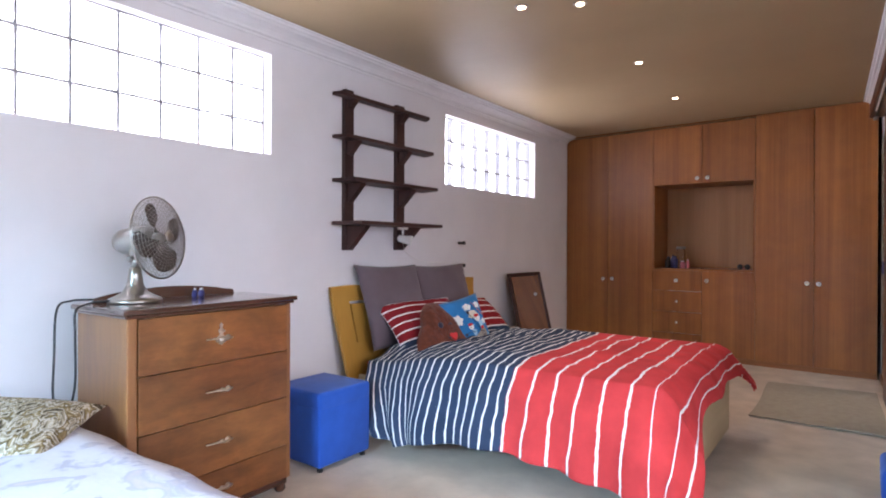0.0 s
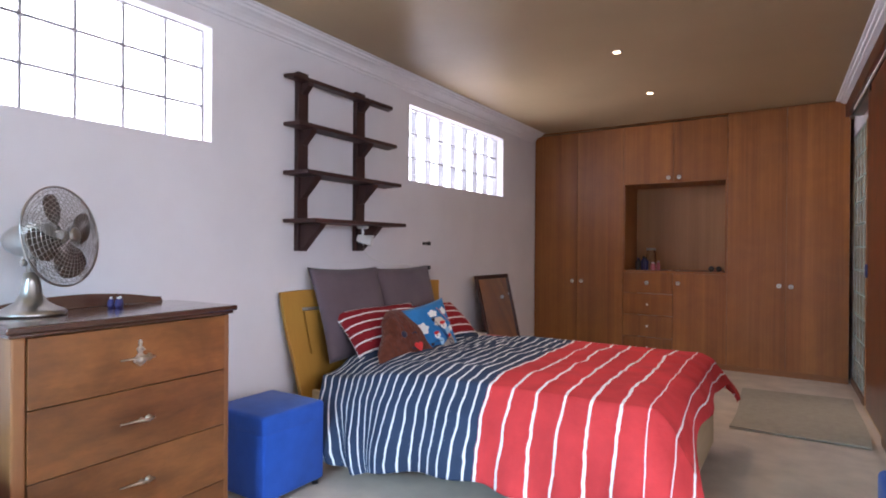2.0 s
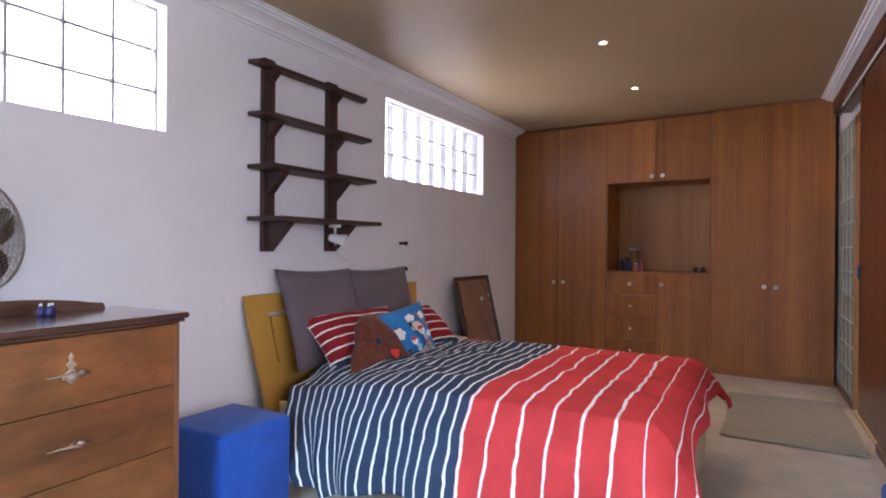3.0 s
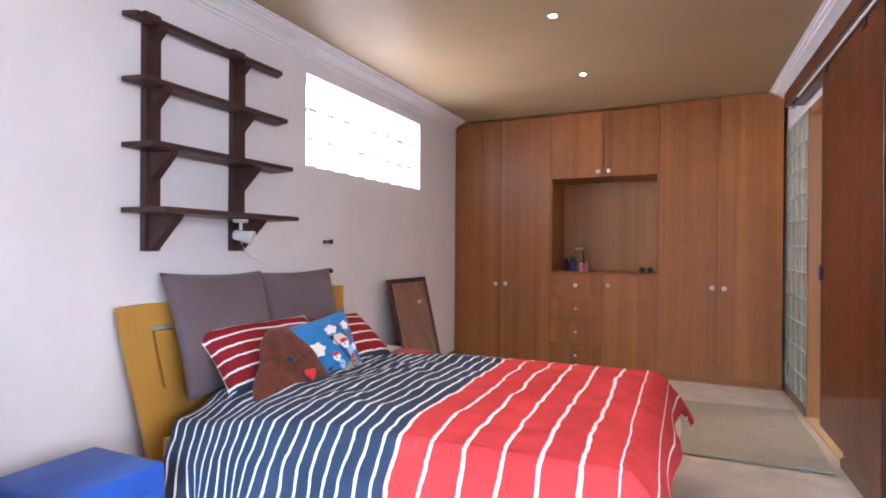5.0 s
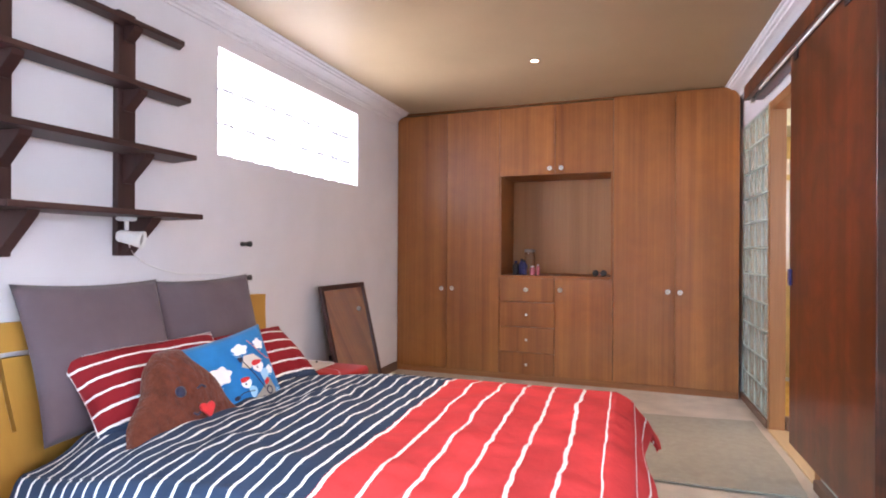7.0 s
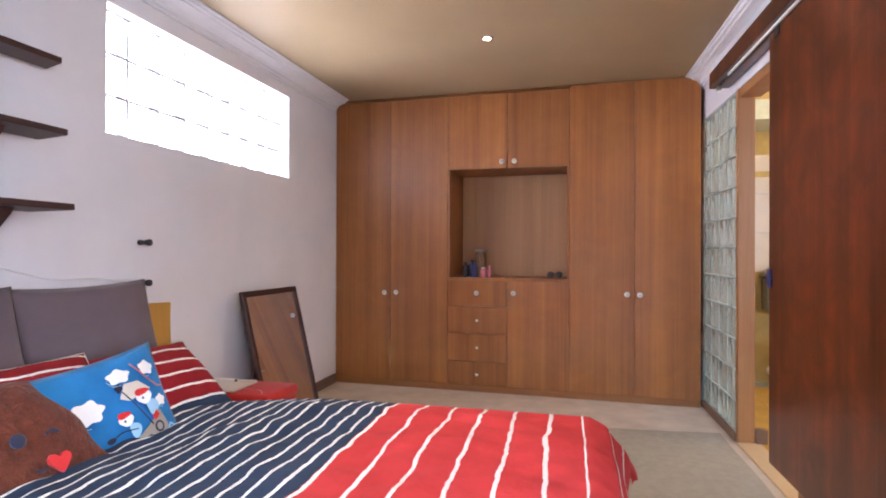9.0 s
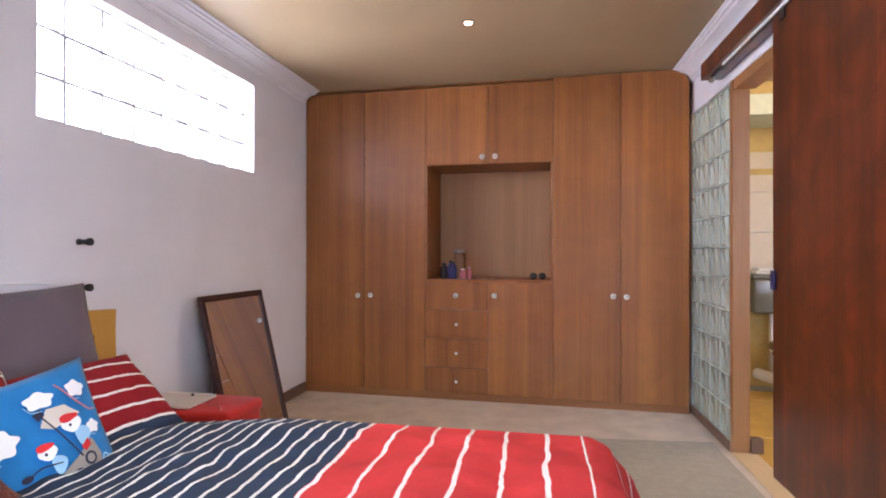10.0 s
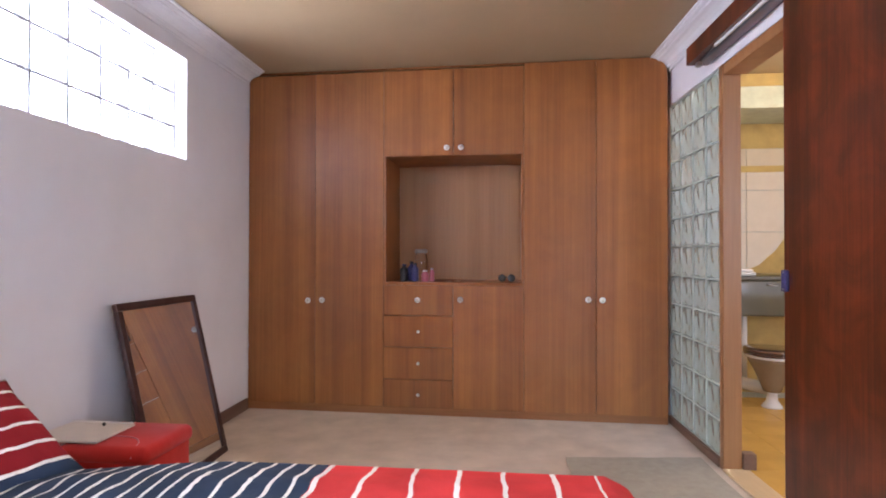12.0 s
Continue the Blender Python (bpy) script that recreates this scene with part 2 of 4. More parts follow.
def part(name, bm, material, parent=None, label="", smooth=False, place=None):
    me = bpy.data.meshes.new(name)
    bm.to_mesh(me)
    bm.free()
    me.materials.append(material)
    if smooth:
        me.polygons.foreach_set("use_smooth", [True] * len(me.polygons))
    ob = new(name, me)
    if parent:
        ob.parent = parent
    if place is not None:
        ob.matrix_basis = place
    return tagged(ob, label)


def thing(name, label, category, x=0, y=0, z=0, rz=0, group="", kind=""):
    ob = new(name)
    ob.matrix_basis = pose(x, y, z, 0, 0, rz)
    return tagged(ob, label, category, group, kind)


def box(x0, x1, y0, y1, z0, z1, bevel=0.0, bm=None, segs=2):
    b = bmesh.new()
    bmesh.ops.create_cube(b, size=1)
    for v in b.verts:
        v.co = Vector(((x0 + x1) / 2 + v.co.x * (x1 - x0), (y0 + y1) / 2 + v.co.y * (y1 - y0), (z0 + z1) / 2 + v.co.z * (z1 - z0)))
    if bevel:
        bmesh.ops.bevel(b, geom=b.edges[:], offset=bevel, segments=segs, profile=0.5, affect="EDGES")
    if bm is None:
        return b
    return join(bm, b)


def join(bm, other):
    me = bpy.data.meshes.new("t")
    other.to_mesh(me)
    other.free()
    bm.from_mesh(me)
    bpy.data.meshes.remove(me)
    return bm


def move(bm, m):
    bmesh.ops.transform(bm, matrix=m, verts=bm.verts)
    return bm


def prism(outline, d, axis="x", bevel=0.0):
    """An outline in the plane across the axis, d deep."""
    bm = bmesh.new()
    put = {"x": lambda a, b: (0, a, b), "y": lambda a, b: (a, 0, b), "z": lambda a, b: (a, b, 0)}[axis]
    f = bm.faces.new([bm.verts.new(put(a, b)) for a, b in outline])
    r = bmesh.ops.extrude_face_region(bm, geom=[f])
    off = Vector(put(0, 0))
    off["xyz".index(axis)] = d
    bmesh.ops.translate(bm, vec=off, verts=[v for v in r["geom"] if isinstance(v, bmesh.types.BMVert)])
    bmesh.ops.recalc_face_normals(bm, faces=bm.faces)
    if bevel:
        bmesh.ops.bevel(bm, geom=bm.edges[:], offset=bevel, segments=2, profile=0.5, affect="EDGES")
    return bm


def lathe(profile, n=32):
    """Profile of (radius, height), turned round z."""
    bm = bmesh.new()
    rings = [[bm.verts.new((r * math.cos(6.28319 * k / n), r * math.sin(6.28319 * k / n), z)) for k in range(n)] for r, z in profile]
    for a, b in zip(rings, rings[1:]):
        for k in range(n):
            bm.faces.new((a[k], a[(k + 1) % n], b[(k + 1) % n], b[k]))
    bm.faces.new(rings[0][::-1])
    bm.faces.new(rings[-1])
    bmesh.ops.recalc_face_normals(bm, faces=bm.faces)
    return bm


def tube(points, r, n=8, closed=False):
    """A round rod along points."""
    bm = bmesh.new()
    pts = [Vector(p) for p in points]
    rings, side, m = [], None, len(pts)
    for k in range(m):
        a = pts[(k - 1) % m] if closed or k else pts[0]
        b = pts[(k + 1) % m] if closed or k < m - 1 else pts[-1]
        d = (b - a).normalized()
        if side is None:
            side = d.orthogonal().normalized()
        side = (side - d * side.dot(d)).normalized()
        up = d.cross(side)
        rings.append([bm.verts.new(pts[k] + r * (math.cos(6.28319 * j / n) * side + math.sin(6.28319 * j / n) * up)) for j in range(n)])
    for a, b in zip(rings, rings[1:] + (rings[:1] if closed else [])):
        for j in range(n):
            bm.faces.new((a[j], a[(j + 1) % n], b[(j + 1) % n], b[j]))
    if not closed:
        bm.faces.new(rings[0][::-1])
        bm.faces.new(rings[-1])
    bmesh.ops.recalc_face_normals(bm, faces=bm.faces)
    return bm


def spline(points, steps=8):
    """A smooth run of points through those given."""
    p = [Vector(q) for q in points]
    p = [2 * p[0] - p[1]] + p + [2 * p[-1] - p[-2]]
    out = []
    for k in range(1, len(p) - 2):
        a, b, c, d = p[k - 1:k + 3]
        for j in range(steps):
            s = j / steps
            out.append(0.5 * (2 * b + (c - a) * s + (2 * a - 5 * b + 4 * c - d) * s * s + (3 * b - a - 3 * c + d) * s ** 3))
    return out + [p[-2]]


def panel(axis, at, thick, span, holes):
    """A wall across the axis from at to at + thick; span and holes: (a0, a1, z0, z1)."""
    bm = bmesh.new()
    aa = sorted({span[0], span[1], *[v for h in holes for v in h[:2]]})
    zz = sorted({span[2], span[3], *[v for h in holes for v in h[2:]]})
    for a0, a1 in zip(aa, aa[1:]):
        for z0, z1 in zip(zz, zz[1:]):
            ca, cz = (a0 + a1) / 2, (z0 + z1) / 2
            if any(h[0] < ca < h[1] and h[2] < cz < h[3] for h in holes):
                continue
            if axis == "x":
                box(at, at + thick, a0, a1, z0, z1, 0, bm)
            else:
                box(a0, a1, at, at + thick, z0, z1, 0, bm)
    return bm


def sheet(nu, nv, f, uvf=None):
    """A grid of points f(u, v) with u and v from 0 to 1."""
    bm = bmesh.new()
    g = [[bm.verts.new(f(i / nu, j / nv)) for j in range(nv + 1)] for i in range(nu + 1)]
    lay = bm.loops.layers.uv.new("UVMap")
    for i in range(nu):
        for j in range(nv):
            face = bm.faces.new((g[i][j], g[i + 1][j], g[i + 1][j + 1], g[i][j + 1]))
            for l, (a, b) in zip(face.loops, ((i, j), (i + 1, j), (i + 1, j + 1), (i, j + 1))):
                l[lay].uv = uvf(a / nu, b / nv) if uvf else (a / nu, b / nv)
    return bm


def cushion(w, h, thick, n=22, sag=0.0, pinch=0.06, seed=0):
    """A stuffed cushion in its x-z plane, bulging along y, with drawn-out corners and a UV in metres."""
    bm = bmesh.new()
    lay = bm.loops.layers.uv.new("UVMap")
    for side in (1, -1):
        g = []
        for i in range(n + 1):
            row = []
            for j in range(n + 1):
                u, v = 2 * i / n - 1, 2 * j / n - 1
                t = (max(0, 1 - abs(u) ** 2.6) * max(0, 1 - abs(v) ** 2.6)) ** 0.55
                x = u * w / 2 * (1 - pinch * (1 - v * v))
                z = v * h / 2 * (1 - pinch * (1 - u * u))
                k = noise.noise(Vector((x * 5 + seed, z * 5, side * 3.0)))
                y = side * thick / 2 * t * (1 + 0.25 * k)
                row.append(bm.verts.new((x, y - sag * (1 - v * v), z)))
            g.append(row)
        for i in range(n):
            for j in range(n):
                vs = [(i, j), (i + 1, j), (i + 1, j + 1), (i, j + 1)]
                face = bm.faces.new([g[a][b] for a, b in (vs if side < 0 else vs[::-1])])
                for l, (a, b) in zip(face.loops, (vs if side < 0 else vs[::-1])):
                    l[lay].uv = (b / n * h, a / n * w)
    bmesh.ops.remove_doubles(bm, verts=bm.verts, dist=0.0006)
    bmesh.ops.recalc_face_normals(bm, faces=bm.faces)
    return bm


def basis(origin, right, up):
    """A pose whose x runs along right and z along up."""
    x = Vector(right).normalized()
    z = Vector(up)
    z = (z - x * z.dot(x)).normalized()
    y = z.cross(x)
    m = Matrix((x, y, z)).transposed().to_4x4()
    m.translation = Vector(origin)
    return m


# ---- the setting ----
def turned(x, y, degrees):
    """A turn about an upright line, for the parts of the house that are out of square."""
    return Matrix.Translation((x, y, 0)) @ Matrix.Rotation(radians(degrees), 4, "Z") @ Matrix.Translation((-x, -y, 0))


EAST = turned(XR, 6.85, 1.72)              # the bathroom wall
NORTH = turned(-2.43, YF, -1.89)           # the wardrobe front

tagged(part("floor", box(XW - 0.2, 2.6, YB - 0.2, 8.1, -0.12, 0.0), M_CARPET), "beige cut-pile carpet with faint stains over the room", "floor", kind="structure")
tagged(part("ceiling", box(XW - 0.2, 3.0, YB - 0.2, 8.1, ZC, ZC + 0.15), M_CEIL), "tan gloss-painted ceiling with recessed lights", "ceiling", kind="structure")
tagged(part("wall_west", panel("x", XW - 0.2, 0.2, (YB - 0.2, 8.1, 0, ZC), (W1, W2)), M_WALL), "white plastered wall with two high glass block windows", "wall", kind="structure")
tagged(part("wall_north", box(XW, 3.0, 7.9, 8.1, 0, ZC), M_WALL), "white wall behind the wardrobes", "wall", kind="structure")
tagged(part("wall_south", panel("y", YB - 0.2, 0.2, (XW, 3.0, 0, ZC), ((-2.3, -0.1, 0.1, 2.1),)), M_WALL), "white plastered wall with a tall window behind the walker", "wall", kind="structure")
tagged(part("pavement", box(1.505, 6.0, -4.0, 2.66, -0.10, 0.003), M_MORTAR2), "grey concrete terrace outside the garden door", "pavement", kind="structure")
# the room widens on the right behind the bathroom
tagged(part("wall_recess", box(XR + 0.11, 1.3, 2.55, 2.67, 0, ZC), M_WALL), "white return wall beside the bathroom", "wall", kind="structure")
tagged(part("wall_southeast", panel("x", 1.3, 0.2, (YB, 2.67, 0, ZC), ((-1.1, 2.2, 0, 2.15),)), M_WALL), "white side wall with a wide garden door", "wall", kind="structure")
tagged(part("wall_east", panel("x", XR, 0.12, (2.69, 7.88, 0, ZC), ((2.9, 6.895, 0, 2.240), )), M_WALL, place=EAST), "white wall over the glass blocks and the sliding door", "wall", kind="structure")

for x, d, y0, m in ((XW, 1, YB, None), (XR, -1, 2.72, EAST)):
    prof = [(0, -0.098), (0.010, -0.098), (0.014, -0.086), (0.030, -0.080), (0.034, -0.068), (0.052, -0.052), (0.078, -0.040), (0.102, -0.034), (0.106, -0.024), (0.122, -0.020), (0.126, -0.008), (0.142, -0.006), (0.145, 0), (0, 0)]
    bm = prism([(d * a, b) for a, b in prof], YF - y0 - 0.02, "y")
    move(bm, Matrix.Translation((x, y0, ZC - 0.002)))
    tagged(part("cornice", bm, M_CORNICE, place=m), "white moulded plaster cornice under the ceiling", "cornice", kind="structure")
tagged(part("baseboard", box(XW, XW + 0.018, YB, YF, 0, 0.085, 0.004), M_SKIRT), "brown wooden skirting along the white wall", "skirting", kind="structure")


def block_mesh(s, h, d):
    bm = box(-d / 2, d / 2, -s / 2, s / 2, -h / 2, h / 2, 0.012)
    me = bpy.data.meshes.new("glass_block")
    bm.to_mesh(me)
    bm.free()
    return me


def block_panel(parent, x, y0, z0, ny, nz, me, mat, mortar, pitch, rise, d, shadow):
    """Glass blocks in a grid of mortar, in a wall across x."""
    if not me.materials:
        me.materials.append(mat)
    for j in range(ny):
        for k in range(nz):
            ob = new("glass_block", me)
            ob.parent = parent
            ob.matrix_basis = pose(x, y0 + (j + 0.5) * pitch, z0 + (k + 0.5) * rise)
            ob.visible_shadow = shadow
    bm = bmesh.new()
    for j in range(ny + 1):
        box(x - d * 0.51, x + d * 0.51, y0 + j * pitch - 0.005, y0 + j * pitch + 0.005, z0, z0 + nz * rise, 0, bm)
    for k in range(nz + 1):
        box(x - d * 0.50, x + d * 0.50, y0, y0 + ny * pitch, z0 + k * rise - 0.005, z0 + k * rise + 0.005, 0, bm)
    part("mortar", bm, mortar, parent, "thin grey mortar joints")


wm = block_mesh(PITCH - 0.011, RISE - 0.011, 0.08)
for nm, w, n in (("window_1", W1, 9), ("window_2", W2, 8)):
    win = thing(nm, "high window of frosted glass blocks, bright with daylight", "window", kind="structure")
    block_panel(win, XW - 0.12, w[0], w[2], n, 3, wm, M_GLASS, M_MORTAR, PITCH, RISE, 0.08, False)

bmw = block_mesh(0.1985, 0.1870, 0.08)
scr = thing("glass_block_wall", "wall of wavy clear glass blocks beside the wardrobe", "glass wall", kind="structure")
scr.matrix_basis = EAST
block_panel(scr, XR + 0.045, 6.052, 0.058, 4, 11, bmw, M_GLASS2, M_MORTAR2, 0.2095, 0.1975, 0.08, False)
scr2 = thing("glass_block_wall", "wall of wavy clear glass blocks behind the sliding door", "glass wall", kind="structure")
scr2.matrix_basis = EAST
block_panel(scr2, XR + 0.045, 2.92, 0.058, 10, 11, bmw, M_GLASS2, M_MORTAR2, 0.2095, 0.1975, 0.08, False)
part("sill", box(XR - 0.012, XR + 0.11, 6.052, 6.90, 0, 0.055, 0.005), M_SKIRT, scr, "brown wooden base rail")
part("sill", box(XR - 0.03, XR + 0.11, 2.68, 5.015, 0, 0.055, 0.005), M_SKIRT, scr2, "brown wooden base rail")

frame_ob = thing("door_frame", "oak door frame of the bathroom opening", "door frame", kind="structure")
frame_ob.matrix_basis = EAST
part("jamb", box(XR - 0.004, XR + 0.095, 6.000, 6.050, 0, 2.240, 0.004), M_JAMB, frame_ob)
part("jamb", box(XR + 0.002, XR + 0.13, 5.02, 5.10, 0, 2.240, 0.004), M_JAMB, frame_ob)
part("lintel", box(XR + 0.002, XR + 0.128, 5.10, 6.000, 2.18, 2.240, 0.004), M_JAMB, frame_ob)
part("threshold", box(XR - 0.01, XR + 0.13, 5.10, 6.000, 0, 0.014, 0.004), M_PINE, frame_ob)
part("plinth_block", box(XR + 0.098, XR + 0.165, 5.985, 6.045, 0.013, 0.10, 0.003), M_SKIRT, frame_ob, "brown plinth block")

# ---- sliding door and its rail ----
door = thing("sliding_door", "red-brown mahogany sliding door hung before the opening, half open", "sliding door")
door.matrix_basis = EAST
part("leaf", box(0.135, 0.180, 4.232, 5.208, 0.172, 2.285, 0.004), M_DOOR, door)
part("edge_strip", box(0.130, 0.184, 4.118, 4.230, 0.160, 2.285, 0.004), M_DOOR, door, "darker wooden closing strip")
h = part("flush_pull", box(0.122, 0.136, 5.166, 5.208, 1.035, 1.125, 0.005), M_PURPLE, door, "dark blue plastic pull")
for z in (1.045, 1.115):
    part("screw", move(lathe([(0.004, 0), (0.004, 0.002), (0.002, 0.003)], 10), pose(0.122, 5.187, z, 0, -90, 0)), M_CHROME, h)
rail = thing("door_rail", "dark red wooden pelmet with a white edge strip", "door rail")
rail.matrix_basis = EAST
part("pelmet", box(0.098, XR - 0.001, 3.2, 6.205, 2.300, 2.402, 0.004), M_DOOR, rail)
part("track", box(0.130, 0.150, 3.25, 6.13, 2.287, 2.2995, 0.002), M_BLACK, rail, "dark metal sliding track")
part("white_strip", box(0.119, 0.129, 3.25, 5.86, 2.284, 2.2995, 0.002), M_WHITE, rail, "white edge strip")
for y in (5.10, 4.40):
    part("hanger", box(0.128, 0.142, y - 0.03, y + 0.03, 2.240, 2.2865, 0.002), M_BLACK, rail, "black roller hanger")
part("end_stop", box(0.120, 0.148, 6.085, 6.125, 2.262, 2.2865, 0.003), M_CHROME, rail, "small metal end stop")

# ---- wardrobe wall ----
XA, X1, X2, XM, X3, X4, XB = -2.888, -2.370, -1.840, -1.317, -0.803, -0.296, 0.194
KICK, TOPZ = 0.055, 2.556


def knob(parent, x, z):
    k = part("knob", lathe([(0.006, 0), (0.006, 0.012), (0.019, 0.016), (0.022, 0.021), (0.019, 0.027), (0.012, 0.029)], 20), M_PORC, parent, "white ceramic knob", True, pose(x, YF - 0.001, z, 90, 0, 0))
    part("knob_centre", lathe([(0.0105, 0.0285), (0.0105, 0.0305), (0.005, 0.032)], 14), M_BRASS, k, "brass centre", True)


def door_panel(owner, x0, x1, z0, z1, kx, kz, name="door", round_top=0.0):
    g = 0.0017
    if round_top:
        r, pts = round_top, []
        for k in range(9):
            a = 1.5708 * k / 8
            pts.append((x1 - g - r + r * math.sin(a), z1 - g - r + r * math.cos(a)))
        bm = prism([(x0 + g, z0 + g), (x0 + g, z1 - g)] + pts + [(x1 - g, z0 + g)], 0.02, "y")
        move(bm, Matrix.Translation((0, YF, 0)))
    else:
        bm = box(x0 + g, x1 - g, YF, YF + 0.02, z0 + g, z1 - g, 0.001)
    d = part(name, bm, M_WARD, owner)
    knob(d, kx, kz)
    return d


def unit(name, label, category, group=""):
    ob = thing(name, label, category, group=group)
    ob.matrix_basis = NORTH
    return ob


def carcass(x0, x1, z0, z1):
    bm = bmesh.new()
    y0, y1 = YF + 0.022, YF + 0.56
    box(x0 + 0.001, x0 + 0.018, y0, y1, z0, z1, 0, bm)
    box(x1 - 0.018, x1 - 0.001, y0, y1, z0, z1, 0, bm)
    box(x0 + 0.018, x1 - 0.018, y0, y1, z0, z0 + 0.018, 0, bm)
    box(x0 + 0.018, x1 - 0.018, y0, y1, z1 - 0.018, z1, 0, bm)
    return bm


def back(x0, x1, z0, z1):
    return box(x0 + 0.018, x1 - 0.018, YF + 0.545, YF + 0.558, z0 + 0.018, z1 - 0.018)


wl = unit("wardrobe", "tall built-in wardrobe with two red-brown veneer doors", "wardrobe", group="built-in wardrobes")
part("carcass", carcass(XA, X2, KICK, TOPZ), M_WARD, wl)
part("back_panel", back(XA, X2, KICK, TOPZ), M_NICHE, wl)
door_panel(wl, XA, X1, KICK, TOPZ, -2.418, 0.838)
door_panel(wl, X1, X2, KICK, TOPZ, -2.308, 0.842)
part("side_filler", box(XW + 0.001, XA - 0.001, YF + 0.012, YF + 0.05, 0, TOPZ, 0.003), M_WARD, wl, "scuffed filler strip against the wall")
for z, s_ in ((0.30, 0.012), (0.47, 0.018), (0.52, 0.009), (0.68, 0.014), (0.86, 0.010), (1.35, 0.008)):
    part("paint_chip", box(XW + 0.001, XW + 0.006, YF + 0.006, YF + 0.0115, z, z + s_ * 1.6, 0.001), M_CORNICE, wl, "white paint chip")
wr = unit("wardrobe", "tall built-in wardrobe beside the glass blocks, rounded top corner", "wardrobe", group="built-in wardrobes")
part("carcass", carcass(X3, XB - 0.001, KICK, TOPZ - 0.06), M_WARD, wr)
part("back_panel", back(X3, XB, KICK, TOPZ - 0.06), M_NICHE, wr)
door_panel(wr, X3, X4, KICK, TOPZ + 0.012, -0.352, 0.868)
door_panel(wr, X4, XB, KICK, TOPZ + 0.014, -0.255, 0.865, "door", 0.11)
ct = unit("wall_cabinet", "overhead cabinet with two doors above the open niche", "cabinet")
part("carcass", carcass(X2, X3, 1.915, TOPZ), M_WARD, ct)
door_panel(ct, X2, XM, 1.915, TOPZ, -1.363, 1.969)
door_panel(ct, XM, X3, 1.915, TOPZ, -1.258, 1.969)
cb = unit("base_cabinet", "low built-in cabinet with four drawers and a door under the niche", "cabinet")
part("carcass", carcass(X2, X3, KICK, 0.958), M_WARD, cb)
part("niche_board", box(X2 + 0.0, X3 - 0.0, YF - 0.002, YF + 0.558, 0.960, 0.981, 0.002), M_WARD, cb, "worn shelf board")
part("niche_side", box(X2 + 0.001, X2 + 0.019, YF, YF + 0.558, 0.982, 1.913, 0.001), M_WARD, cb)
part("niche_side", box(X3 - 0.019, X3 - 0.001, YF, YF + 0.558, 0.982, 1.913, 0.001), M_WARD, cb)
part("niche_back", box(X2 + 0.02, X3 - 0.02, YF + 0.49, YF + 0.50, 0.982, 1.913), M_NICHE, cb, "pale brown back board")
zs = [KICK, 0.263, 0.500, 0.733, 0.958]
for k in range(4):
    g = 0.0017
    d = part("drawer", box(X2 + g, XM - g, YF, YF + 0.02, zs[k] + g, zs[k + 1] - g, 0.001), M_WARD, cb)
    if k == 3:
        knob(d, -1.578, 0.850)
    else:
        part("keyhole", lathe([(0.012, 0), (0.013, 0.004), (0.009, 0.009), (0.004, 0.010)], 16), M_PORC, d, "small pale knob", True, pose(-1.576, YF - 0.001, (0.150, 0.381, 0.615)[k], 90, 0, 0))
door_panel(cb, XM, X3, KICK, 0.958, -1.262, 0.856)
tagged(part("wardrobe_plinth", box(XW + 0.001, XB, YF + 0.008, YF + 0.05, 0, KICK - 0.001, 0.002), M_PLINTH, place=NORTH), "red-brown veneer plinth under the wardrobes", "plinth", kind="structure")
tagged(part("trim", box(XA - 0.03, XB - 0.09, YF + 0.024, YF + 0.05, TOPZ + 0.018, ZC - 0.001), M_WARD, place=NORTH), "veneer strip closing the gap to the ceiling", "trim", kind="structure")

# ---- ceiling lights ----


def downlight(x, y):
    d = thing("downlight", "small recessed ceiling light with a glowing warm lamp", "ceiling light", x, y, ZC, group="recessed ceiling lights")
    part("bezel", lathe([(0.024, -0.001), (0.027, -0.006), (0.036, -0.005), (0.039, -0.0005)], 28), M_CHROME, d, "", True)
    part("lamp", lathe([(0.023, -0.0080), (0.023, -0.0065), (0.016, -0.0064)], 24), M_BULB, d, "glowing lamp")
    l = bpy.data.lights.new("downlight_beam", "SPOT")
    l.energy, l.color, l.spot_size, l.spot_blend, l.shadow_soft_size = 17, (1.0, 0.76, 0.48), radians(115), 0.8, 0.03
    new("downlight_beam", l).matrix_world = look((x, y, ZC - 0.02), (x, y, 0))
    return d


for lx, ly in ((-1.308, 5.708), (-1.273, 4.520), (-1.228, 3.312), (-1.517, 3.159)):
    downlight(lx, ly)

# ---- rug ----
rug = tagged(part("rug", sheet(24, 30, lambda u, v: (-0.585 + 0.775 * u + 0.012 * math.sin(5 * v), 4.845 + 1.23 * v + 0.08 * u * v, 0.010 + 0.004 * noise.noise(Vector((u * 4, v * 5, 0)))), None), M_RUG), "flat olive-grey rug on the carpet by the bathroom door", "rug")
s = rug.modifiers.new("thick", "SOLIDIFY")
s.thickness, s.offset = 0.008, 1

